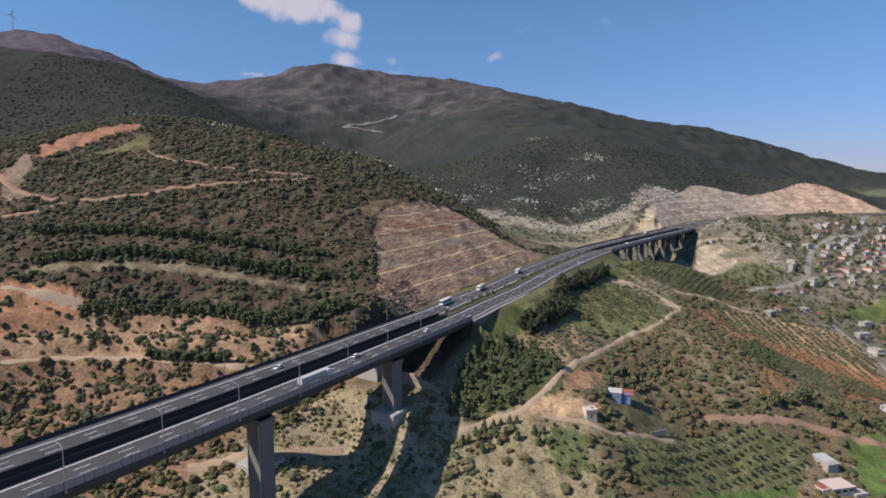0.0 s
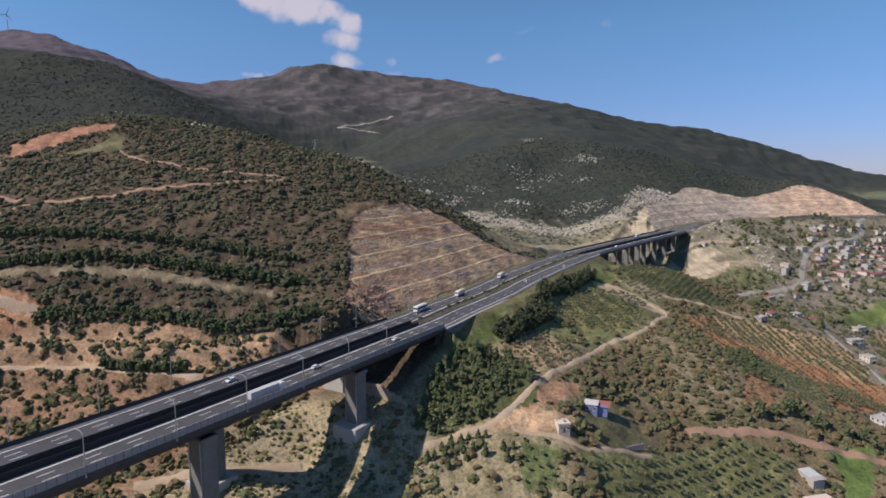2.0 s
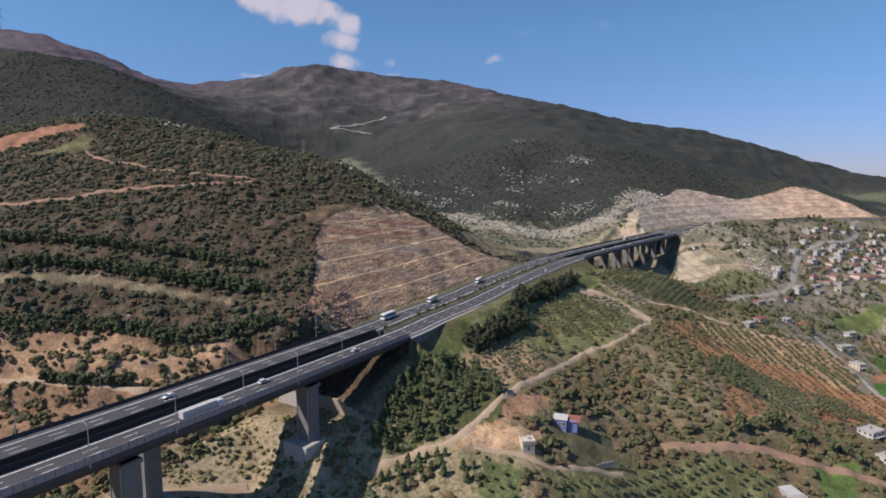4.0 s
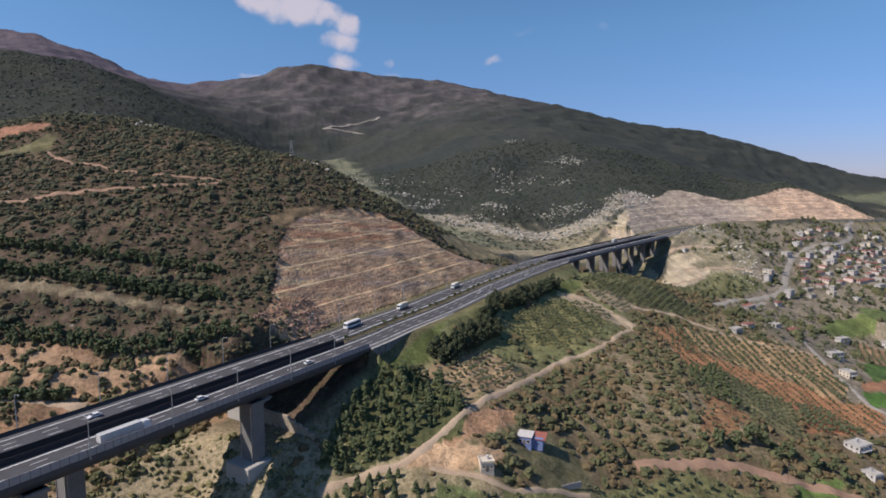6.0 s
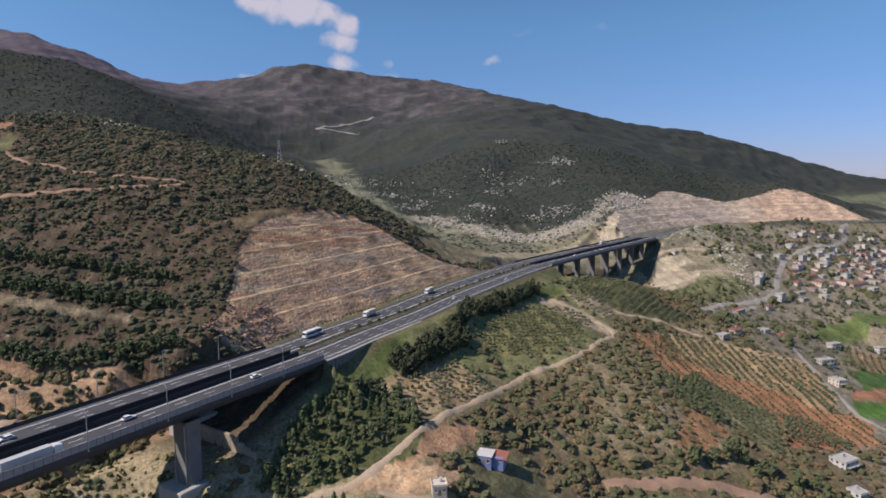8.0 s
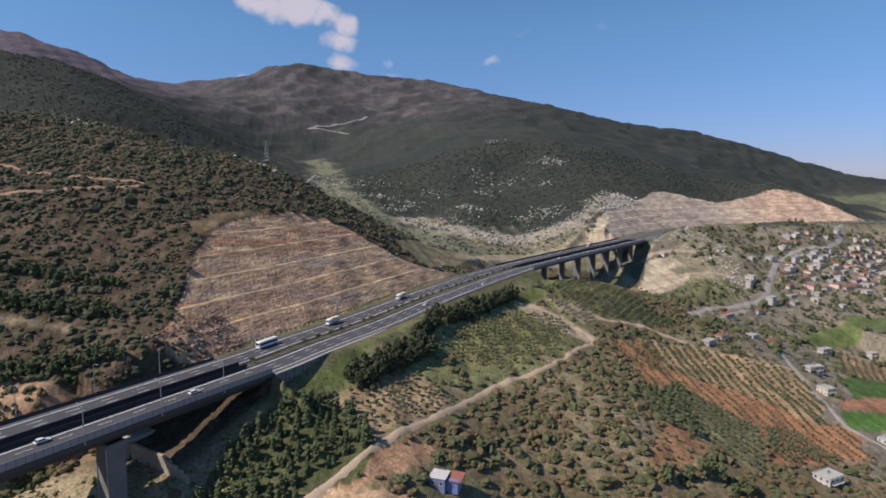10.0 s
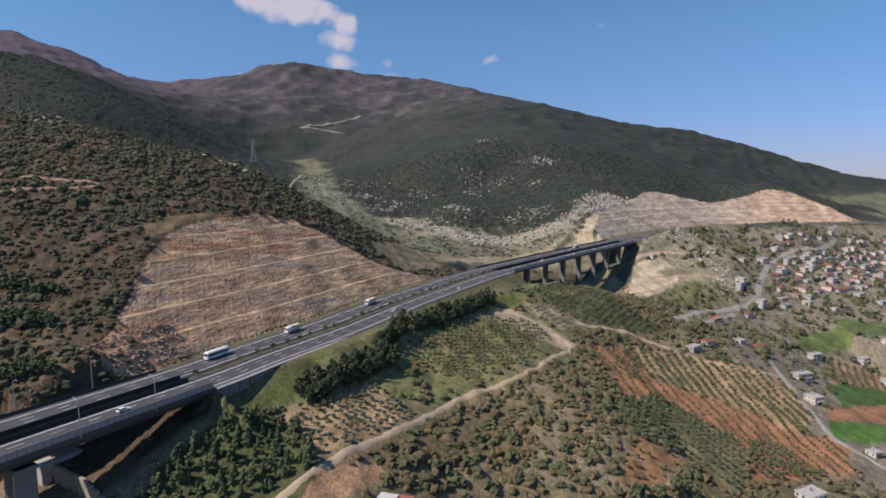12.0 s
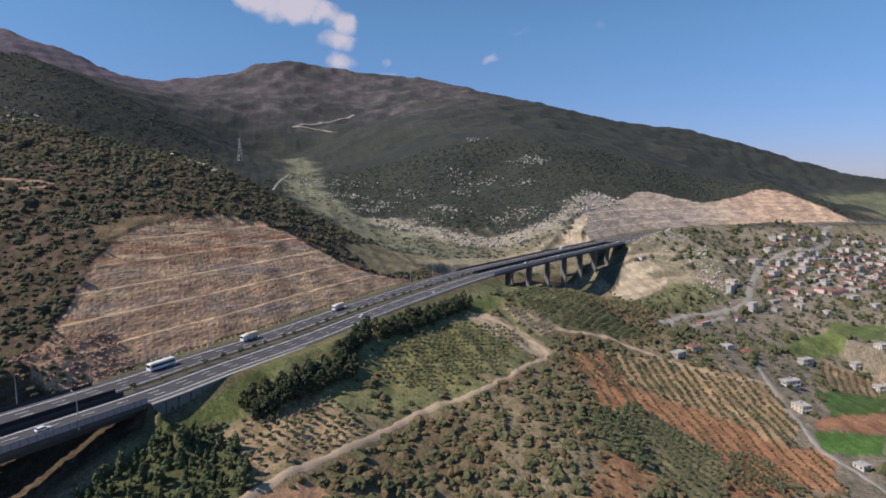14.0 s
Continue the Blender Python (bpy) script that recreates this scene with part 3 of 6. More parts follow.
def rock_material():
    """Blasted layered rock: the face's own colours, thin beds, cracks and a few tufts."""
    m, n, l, s = material("cut rock", 0.95)
    s.inputs["Specular IOR Level"].default_value = 0.1
    at = n.new("ShaderNodeAttribute")
    at.attribute_name = "soil"
    pos = n.new("ShaderNodeNewGeometry").outputs["Position"]
    mp = n.new("ShaderNodeMapping")
    mp.inputs["Scale"].default_value, mp.inputs["Rotation"].default_value = (0.09, 0.09, 0.85), (0.05, -0.03, 0)
    l.new(pos, mp.inputs["Vector"])
    beds = noise_node(n, l, 1.0, 5, 0.65, mp.outputs[0])
    grit = noise_node(n, l, 0.55, 6, 0.75, pos)
    stain = noise_node(n, l, 0.05, 5, 0.6, pos)
    col = blend(n, l, 1.0, at.outputs["Color"], ramp(n, l, beds, [(0.34, (0.55, 0.52, 0.52)), (0.5, (1, 1, 1)), (0.66, (1.36, 1.33, 1.28))]), "MULTIPLY")
    col = blend(n, l, 1.0, col, ramp(n, l, grit, [(0.32, (0.55, 0.52, 0.50)), (0.47, (0.98, 0.98, 0.98)), (0.7, (1.22, 1.2, 1.17))]), "MULTIPLY")
    col = blend(n, l, 1.0, col, ramp(n, l, stain, [(0.34, (0.70, 0.68, 0.66)), (0.5, (1.0, 0.99, 0.96)), (0.64, (1.2, 1.16, 1.06))]), "MULTIPLY")
    tuft = noise_node(n, l, 0.38, 5, 0.8, pos)
    col = blend(n, l, ramp(n, l, tuft, [(0.56, (0, 0, 0)), (0.64, (0.8, 0.8, 0.8))]), col, (0.15, 0.135, 0.07))
    l.new(col, s.inputs["Base Color"])
    bump(n, l, s, grit, 0.22, 0.4)
    return m


LAND = land_material()
ROCK = rock_material()
RED_ROCK = mottled("red rock", (0.24, 0.135, 0.10), (0.40, 0.27, 0.20), 0.4, 0.95)
LIMESTONE = mottled("pale limestone", (0.38, 0.35, 0.30), (0.56, 0.52, 0.45), 0.3, 0.95)
ASPHALT = mottled("asphalt", (0.060, 0.058, 0.062), (0.086, 0.082, 0.087), 0.15, 0.85, relief=0.01)
SHOULDER = mottled("worn asphalt", (0.085, 0.082, 0.084), (0.12, 0.115, 0.115), 0.2, 0.85)
PAINT = mottled("road paint", (0.58, 0.58, 0.57), (0.74, 0.74, 0.72), 1.5, 0.7)
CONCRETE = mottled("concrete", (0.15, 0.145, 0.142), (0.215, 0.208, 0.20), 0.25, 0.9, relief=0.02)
# darker than the piers: the shade on the deck's sides is in this colour
DECK = mottled("shade-darkened deck concrete", (0.060, 0.057, 0.060), (0.092, 0.088, 0.089), 0.3, 0.9, relief=0.02)
# near-black so that barrier faces read as shaded; the shade is in the colour
DARK_PANEL = mottled("shade-dark barrier panel", (0.034, 0.032, 0.036), (0.052, 0.049, 0.053), 0.8, 0.7)
DARK_STEEL = mottled("dark steel post", (0.06, 0.06, 0.065), (0.10, 0.10, 0.105), 2.0, 0.6)
PALE_CONCRETE = mottled("pale concrete", (0.36, 0.34, 0.31), (0.46, 0.43, 0.39), 0.5, 0.9, relief=0.02)
RUBBLE = mottled("rubble stone", (0.27, 0.225, 0.17), (0.42, 0.36, 0.28), 0.8, 0.95, relief=0.08)
STEEL = mottled("galvanised steel", (0.32, 0.33, 0.34), (0.42, 0.43, 0.44), 2.0, 0.5, 0.6)
PANEL = mottled("grey fence panel", (0.27, 0.265, 0.28), (0.36, 0.35, 0.365), 0.8, 0.7)
DIRT = mottled("dirt track", (0.34, 0.245, 0.165), (0.47, 0.36, 0.255), 0.12, 0.95, relief=0.03)
RED_DIRT = mottled("red earth track", (0.25, 0.148, 0.098), (0.39, 0.255, 0.172), 0.16, 0.95, relief=0.04)
GRAVEL = mottled("gravel road", (0.26, 0.235, 0.2), (0.36, 0.33, 0.28), 0.15, 0.95)
DRY = foliage("dry olive leaves", (0.125, 0.093, 0.050), (0.22, 0.165, 0.088), 1.1)
SCRUB = foliage("maquis leaves", (0.082, 0.085, 0.042), (0.175, 0.168, 0.084), 1.1)
HILL_SCRUB = foliage("dark maquis leaves", (0.062, 0.066, 0.039), (0.138, 0.130, 0.073), 1.1)
REEDS = foliage("pale dry shrubs", (0.20, 0.18, 0.085), (0.34, 0.30, 0.15), 1.2)
WOODS = foliage("dark woods", (0.050, 0.060, 0.042), (0.096, 0.106, 0.072), 0.8)
OLIVE = foliage("olive leaves", (0.085, 0.098, 0.053), (0.175, 0.185, 0.10), 1.2)
PINE = foliage("pine needles", (0.075, 0.092, 0.045), (0.150, 0.175, 0.085), 1.4)
ROADSIDE_LEAVES = foliage("roadside tree leaves", (0.050, 0.062, 0.034), (0.112, 0.122, 0.066), 1.6)
BARK = mottled("bark", (0.10, 0.075, 0.055), (0.16, 0.125, 0.09), 1.5, 0.95)
WHITE = mottled("white plaster", (0.46, 0.43, 0.40), (0.62, 0.585, 0.55), 0.6, 0.85)
ROOF_RED = mottled("red roof tiles", (0.19, 0.075, 0.062), (0.28, 0.125, 0.10), 0.9, 0.85)
GLASS = material("window glass", 0.12)[0]
GLASS.node_tree.nodes["Principled BSDF"].inputs["Base Color"].default_value = (0.03, 0.035, 0.04, 1)
GLASS.node_tree.nodes["Principled BSDF"].inputs["Specular IOR Level"].default_value = 0.5
CREAM = mottled("cream plaster", (0.52, 0.45, 0.36), (0.66, 0.58, 0.47), 0.6, 0.85)
PINK = mottled("pale pink plaster", (0.56, 0.44, 0.38), (0.68, 0.55, 0.48), 0.6, 0.85)
GREY_WALL = mottled("bare block wall", (0.34, 0.31, 0.28), (0.44, 0.40, 0.36), 0.8, 0.9)
BLUE = mottled("blue paint", (0.15, 0.19, 0.36), (0.2, 0.25, 0.44), 0.8, 0.7)
BRICK_RED = mottled("red sheet roof", (0.26, 0.09, 0.065), (0.36, 0.14, 0.10), 0.7, 0.6)
CAR_WHITE = mottled("white car paint", (0.72, 0.72, 0.72), (0.8, 0.8, 0.8), 1.0, 0.25)
CAR_GREY = mottled("grey car paint", (0.14, 0.15, 0.17), (0.2, 0.21, 0.23), 1.0, 0.25)
TARP = mottled("grey tarpaulin", (0.42, 0.41, 0.40), (0.55, 0.54, 0.52), 0.7, 0.6)
RUBBER = mottled("rubber", (0.02, 0.02, 0.02), (0.035, 0.035, 0.035), 3.0, 0.8)
WOOD = mottled("weathered wood", (0.16, 0.12, 0.085), (0.24, 0.19, 0.14), 2.0, 0.9)

# ---- building helpers ----
def link_mesh(name, verts, faces, mat, parent=None, label="", smooth=False):
    me = bpy.data.meshes.new(name)
    v, f = np.asarray(verts, np.float32), np.asarray(faces, np.int32)
    me.vertices.add(len(v))
    me.vertices.foreach_set("co", v.ravel())
    me.loops.add(f.size)
    me.loops.foreach_set("vertex_index", f.ravel())
    me.polygons.add(len(f))
    me.polygons.foreach_set("loop_start", np.arange(0, f.size, f.shape[1], dtype=np.int32))
    me.polygons.foreach_set("use_smooth", np.full(len(f), smooth))
    me.update(calc_edges=True)
    me.materials.append(mat)
    ob = new(name, me)
    if parent:
        ob.parent = parent
    if label:
        tagged(ob, label)
    return ob


def part(name, bm, mat, parent=None, label=""):
    me = bpy.data.meshes.new(name)
    bm.to_mesh(me)
    bm.free()
    me.materials.append(mat)
    ob = new(name, me)
    if parent:
        ob.parent = parent
    if label:
        tagged(ob, label)
    return ob


def thing(name, m, label, category, group="", kind=""):
    ob = new(name)
    ob.matrix_world = m
    return tagged(ob, label, category, group, kind)


def box(bm, x, y, z, sx, sy, sz, bevel=0.0, turn=0.0):
    """A block whose base centre is at x, y, z."""
    r = bmesh.ops.create_cube(bm, size=1.0, matrix=pose(x, y, z + sz / 2, 0, 0, turn) @ Matrix.Diagonal((sx, sy, sz, 1)))
    if bevel:
        edges = list({e for v in r["verts"] for e in v.link_edges})
        bmesh.ops.bevel(bm, geom=edges, offset=bevel, segments=1, affect="EDGES")
    return bm


def rod(bm, a, b, r, r2=None, sides=8):
    a, b = Vector(a), Vector(b)
    d = b - a
    m = Matrix.Translation((a + b) / 2) @ d.to_track_quat("Z", "Y").to_matrix().to_4x4()
    bmesh.ops.create_cone(bm, cap_ends=True, segments=sides, radius1=r, radius2=r if r2 is None else r2, depth=d.length, matrix=m)
    return bm


def sweep(name, s0, s1, profile, mat, step=6.0, parent=None, label="", base=None):
    """A closed profile (offset right of the axis, height over the road) run along the motorway."""
    n = max(2, int((s1 - s0) / step) + 1)
    ss = np.linspace(s0, s1, n)
    k = len(profile)
    verts = [on_axis(s, o, z) for s in ss for o, z in profile]
    faces = []
    for i in range(n - 1):
        for j in range(k):
            a, b = i * k + j, i * k + (j + 1) % k
            faces.append((a, b, b + k, a + k))
    me = bpy.data.meshes.new(name)
    me.from_pydata([tuple(v) for v in verts], [], faces + [tuple(range(k))[::-1], tuple(range((n - 1) * k, n * k))])
    me.materials.append(mat)
    ob = new(name, me)
    bm = bmesh.new()
    bm.from_mesh(me)
    bmesh.ops.recalc_face_normals(bm, faces=bm.faces)
    bm.to_mesh(me)
    bm.free()
    if parent:
        ob.parent = parent
    if label:
        tagged(ob, label)
    return ob


RED_DIG = FIELDS[-3][0]


# ---- the ground: one sheet to the horizon ----
def inside(x, y, poly):
    c = np.zeros(x.shape, bool)
    for (x0, y0), (x1, y1) in zip(poly, poly[1:] + poly[:1]):
        c ^= ((y0 > y) != (y1 > y)) & (x < (x1 - x0) * (y - y0) / (y1 - y0 + 1e-9) + x0)
    return c


FRAME_LAST = [None, None, None, None]


def axis_frame(x, y):
    """Station and offset of places; remembers the last answer."""
    if not (FRAME_LAST[0] is x and FRAME_LAST[1] is y):
        k, off, d = nearest(x, y)
        FRAME_LAST[:] = x, y, AXIS_S[k].reshape(np.shape(x)), off.reshape(np.shape(x))
    return FRAME_LAST[2], FRAME_LAST[3]


STONE_BAND = [(45, 904), (77, 880), (115, 856), (151, 841), (187, 843), (225, 859), (263, 868), (288, 886), (325, 925), (380, 990)]
VALLEY_LINE = [(-230, 1480), (-173, 1391), (-125, 1180), (-72, 994), (-7, 892), (61, 831), (130, 735), (200, 730)]


def stones(x, y):
    """Distance from the band of stones along the mountain's foot."""
    line, _ = smooth_line(STONE_BAND, 8.0)
    d = np.full(np.shape(x), 999.0)
    k = (y > 780) & (y < 1120) & (x > -20) & (x < 520)
    d[k] = np.sqrt(((np.stack([x[k], y[k]], 1)[:, None] - line[None]) ** 2).sum(-1).min(1))
    return d


def bare_patches(x, y):
    """High where the scrub of the near hill opens on stony ground."""
    return wobble(x, y * 1.6, 19, 81) + 0.7 * wobble(x, y * 1.6, 7.5, 82) + 0.35 * wobble(x, y, 75, 83)


def land_use(x, y, z):
    """Soil colour and plant cover of the land: bare soil, cuts, woods, heath, fields. Cover: woods, tufts, rocks."""
    soil = np.empty(x.shape + (3,))
    soil[:] = (0.092, 0.066, 0.047)
    cover, tufts, rocks = np.zeros(x.shape), np.full(x.shape, 0.9), np.full(x.shape, 0.38)
    w1, w2, w3 = wobble(x, y, 160, 1), wobble(x, y, 60, 2), wobble(x, y, 420, 12)

    def soft(f, width):
        return np.clip(0.5 + f / width, 0, 1)

    def put(w, colour, c, t, r=0.1):
        w = np.asarray(w, float)
        soil[:] += (np.asarray(colour) - soil) * w[..., None]
        cover[:] += (c - cover) * w
        tufts[:] += (t - tufts) * w
        rocks[:] += (r - rocks) * w
    nat = natural(x, y)
    s, off = axis_frame(x, y)
    put(soft(bare_patches(x, y) - 0.45, 0.4), (0.158, 0.110, 0.080), 0.0, 0.8, 0.5)
    put(soft(off - 22, 6), (0.285, 0.225, 0.14), 0.0, 0.9, 0.25)
    meadow = np.interp(y, [253, 319, 383, 431, 464, 520], [19, 87, 143, 171, 190, 200])
    put(soft(off - 22, 6) * soft(meadow + 4 * w2 - x, 12) * soft(y - 290, 20) * soft(w2 + 0.7, 0.9), (0.20, 0.20, 0.092), 0.0, 0.8, 0.08)
    put(soft(off - 22, 6) * soft(x - meadow, 12) * soft(320 - x, 60) * soft(w1 + 0.2, 0.9), (0.19, 0.14, 0.082), 0.0, 0.9, 0.34)
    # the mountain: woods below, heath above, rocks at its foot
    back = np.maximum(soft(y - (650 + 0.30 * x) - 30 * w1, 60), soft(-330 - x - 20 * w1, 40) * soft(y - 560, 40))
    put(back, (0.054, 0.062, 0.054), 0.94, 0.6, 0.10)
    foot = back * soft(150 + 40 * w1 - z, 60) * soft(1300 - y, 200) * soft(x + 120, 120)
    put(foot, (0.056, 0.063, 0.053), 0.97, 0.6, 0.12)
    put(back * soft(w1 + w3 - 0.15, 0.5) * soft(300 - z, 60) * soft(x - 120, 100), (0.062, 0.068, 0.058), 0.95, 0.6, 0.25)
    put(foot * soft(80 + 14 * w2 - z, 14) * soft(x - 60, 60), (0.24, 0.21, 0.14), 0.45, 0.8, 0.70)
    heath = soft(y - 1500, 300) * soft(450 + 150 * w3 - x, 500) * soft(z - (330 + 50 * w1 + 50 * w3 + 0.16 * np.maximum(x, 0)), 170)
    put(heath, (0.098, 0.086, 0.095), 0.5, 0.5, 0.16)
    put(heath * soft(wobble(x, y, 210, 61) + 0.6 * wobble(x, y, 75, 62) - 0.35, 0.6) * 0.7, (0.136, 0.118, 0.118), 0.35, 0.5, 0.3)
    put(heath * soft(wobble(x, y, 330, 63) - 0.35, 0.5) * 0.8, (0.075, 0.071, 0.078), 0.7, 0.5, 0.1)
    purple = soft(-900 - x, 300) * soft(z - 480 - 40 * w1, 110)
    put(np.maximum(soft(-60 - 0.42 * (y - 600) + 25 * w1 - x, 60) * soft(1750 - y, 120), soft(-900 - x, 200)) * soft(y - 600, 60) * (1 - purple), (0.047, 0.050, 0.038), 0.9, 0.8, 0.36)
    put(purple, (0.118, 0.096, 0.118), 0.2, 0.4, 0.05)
    # the pale floor of the valley behind the near hill
    line, _ = smooth_line(VALLEY_LINE, 20.0)
    dv = np.full(x.shape, 999.0)
    k = (y > 640) & (y < 1700) & (x > -450) & (x < 320)
    dv[k] = np.sqrt(((np.stack([x[k], y[k]], 1)[:, None] - line[None]) ** 2).sum(-1).min(1))
    put(soft(34 + 14 * w2 - dv, 24), (0.19, 0.19, 0.13), 0.45, 0.8, 0.5)
    band = stones(x, y)
    put(back * soft(14 + 13 * w2 - band, 22) * 0.75, (0.36, 0.31, 0.235), 0.15, 0.7, 0.9)
    # the plain and the village
    plain = soft(x - 300 - 0.15 * (y - 400), 60) * soft(75 - z, 20) * soft(off - 30, 10)
    put(plain, (0.25, 0.21, 0.16), 0.28, 0.85, 0.2)
    farplain = soft(x - 900, 150) * soft(70 - z, 25) * soft(y - 900, 100)
    put(farplain, (0.17, 0.18, 0.11), 0.45, 0.5, 0.03)
    # terraces below the near hill, and the gorge
    ter = soft(300 + 8 * w2 - 0.08 * (x + 120) - y, 8) * soft(-19 - off, 4) * (x < 20)
    put(ter, (0.31, 0.19, 0.118), 0.0, 0.55, 0.4)
    gorge = soft(40 - x, 20) * soft(280 - y, 20) * soft(46 - z, 8) * soft(off + 30, 10)
    put(gorge, (0.42, 0.34, 0.22), 0.0, 0.75, 0.4)
    put(soft(off - 24, 6) * soft(275 - y - 0.25 * (x - 20), 16) * soft(x - 2, 10) * soft(70 - x, 20), (0.34, 0.28, 0.17), 0.0, 0.85, 0.45)
    for poly, colour, t in FIELDS:
        tone = (1 + 0.22 * wobble(x, y, 23, 24) + 0.12 * wobble(x, y, 8, 25))[..., None]
        put(inside(x + 1.5 * w2 + wobble(x, y, 11, 26), y + 1.5 * w1, poly) * 1.0, np.array(colour) * tone, 0.0, t, 0.45 if t > 0.7 else 0.08)
    # cut slopes in layered rock
    cut = (nat - z > 1.0) & (np.abs(off) > 19) & (np.abs(off) < 250) & (s > first_end(off) - 1 + 3 * w2) & ~((s > VIADUCT_2[0]) & (s < VIADUCT_2[1] - 6))
    strata = np.sin((z - 0.08 * off + 2 * w2) * 0.9) * 0.25 + wobble(x * 0.25, z * 3 + y * 0.2, 30, 14) * 0.4 + 0.5
    near = np.array((0.60, 0.395, 0.25))[None] * (0.78 + 0.3 * strata[..., None])
    red = np.array((0.56, 0.28, 0.165))[None] * (0.78 + 0.35 * strata[..., None])
    near = near + (red - near) * np.clip(soft(z - 103 - 6 * w2, 12) * 0.85 + soft(VIADUCT_1[1] + 22 + 6 * w2 - s, 12) * 0.8 + wobble(x * 0.4, z * 2.0 + y * 0.4, 36, 19) * 0.9 - 0.45, 0, 0.9)[..., None]
    near = near + (np.array((0.46, 0.275, 0.175)) - near) * (soft(VIADUCT_1[1] + 70 + 20 * w2 - s, 60) * 0.5)[..., None]
    farc = (np.array((0.52, 0.425, 0.335)) + soft(x - 600 - 30 * w2, 90)[..., None] * np.array((0.05, -0.015, -0.03))) * (0.85 + 0.25 * strata[..., None])
    grey = np.array((0.42, 0.345, 0.30))[None] * (0.8 + 0.4 * strata[..., None])
    near = near + (np.array((0.37, 0.30, 0.265)) * (0.8 + 0.35 * strata[..., None]) - near) * np.clip(wobble(x * 0.35, z * 2.2 + y * 0.35, 40, 15) * 1.2 - 0.35, 0, 0.5)[..., None]
    near = near + (np.array((0.60, 0.43, 0.25)) - near) * np.clip(wobble(x * 0.4, z * 2.0 + y * 0.4, 30, 73) * 1.6 - 0.6, 0, 0.7)[..., None]
    farc = farc + (grey - farc) * np.clip(1.2 - np.abs(x - 500 + 20 * w2) / 70 - soft(z - 105, 20), 0, 0.75)[..., None]
    soil[cut] = np.where((y > 700)[..., None], farc, near)[cut]
    berm = np.mod(np.maximum(np.abs(off) - 23, 0), 12.0) > 10.3
    soil[cut & berm & (off < 0) & (y < 700)] = np.array((0.44, 0.345, 0.235))
    cover[cut], tufts[cut], rocks[cut] = 0.0, np.where(berm, 0.8, 0.25)[cut], 0.2
    verge = (np.abs(off) > 17.5) & (np.abs(off) < 24) & (s > VIADUCT_1[1])
    put(verge * 1.0, (0.17, 0.15, 0.08), 0.0, 0.8)
    put(((np.abs(off) < 3.0) & (s > VIADUCT_1[1])) * 1.0, (0.12, 0.10, 0.06), 0.0, 0.9)
    return soil, cover, tufts, rocks


QUARRY = [k for k, f in enumerate(FIELDS) if f[0][0] == (-322, 470)][0]


def surface(x, y):
    """Height of the ground sheet, with its roughness."""
    x, y = np.asarray(x, float), np.asarray(y, float)
    z = ground(x, y)
    r = np.hypot(x, y + 40)
    s, off = axis_frame(x, y)
    dug = np.clip((natural(x, y) - z) / 2, 0, 1) * (np.abs(off) < 250)
    calm = np.clip((r - 120) / 200, 0, 1) * np.clip((np.abs(off) - 20) / 10, 0, 1) * (1 - 0.85 * dug)
    z = z + calm * (wobble(x, y, 47, 5) * 0.9 + wobble(x, y, 17, 6) * 0.45 + np.clip(r / 900, 0, 6) * wobble(x, y, 260, 8) * 2.0)
    z = z + dug * (np.abs(off) > 22) * wobble(x, y, 33, 16) * 0.05
    pit = inside(x, y, FIELDS[QUARRY][0]) * 1.0
    z = z + pit * (wobble(x, y, 21, 27) * 1.8 + wobble(x, y, 9, 28) * 0.9)
    far = np.clip((r - 1000) / 800, 0, 1) * np.clip((np.abs(off) - 30) / 80, 0, 1)
    return z + far * (wobble(x, y, 620, 9) * 7 + (1 - 2 * np.abs(wobble(x, y, 330, 10))) * 5 + wobble(x, y, 120, 22) * 1.2)


def build_ground():
    fine = np.arange(-50, 50.01, 0.15)
    coarse = np.arange(54, 307, 4.0)
    az = np.radians(np.concatenate([fine, coarse]))
    rad = np.concatenate([np.geomspace(6, 180, 30), np.geomspace(181.2, 840, 222), np.geomspace(843.5, 1200, 100), np.geomspace(1210, 4960, 230)])
    a, r = np.meshgrid(az, rad)
    x, y = r * np.sin(a), -40 + r * np.cos(a)
    z = surface(x, y)
    s, off = axis_frame(x, y)
    faced = np.zeros(x.shape)
    for s0, s1, reach, _, _, _ in CUTS:
        faced[(s > np.maximum(s0, first_end(off)) + 4) & (s < s1 - 2) & (off < -25) & (off > -reach + 3)] = 1
    z = z - faced * np.clip((natural(x, y) - ground(x, y) - 1.5) / 2, 0, 1) * 2.0
    n, m = a.shape
    i, j = np.meshgrid(np.arange(n - 1), np.arange(m), indexing="ij")
    jn = (j + 1) % m
    faces = np.stack([i * m + j, (i + 1) * m + j, (i + 1) * m + jn, i * m + jn], -1).reshape(-1, 4)[:, ::-1]
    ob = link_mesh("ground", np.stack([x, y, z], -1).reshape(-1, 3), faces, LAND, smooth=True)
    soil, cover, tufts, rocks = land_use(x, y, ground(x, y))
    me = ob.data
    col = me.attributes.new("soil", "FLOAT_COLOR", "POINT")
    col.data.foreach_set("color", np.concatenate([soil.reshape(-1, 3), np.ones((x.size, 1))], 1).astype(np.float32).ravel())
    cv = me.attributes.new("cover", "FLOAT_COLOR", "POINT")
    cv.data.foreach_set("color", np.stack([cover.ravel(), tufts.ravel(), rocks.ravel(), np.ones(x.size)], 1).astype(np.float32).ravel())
    return tagged(ob, "dry hilly ground with red soil, scrub and rock", "ground", kind="structure")


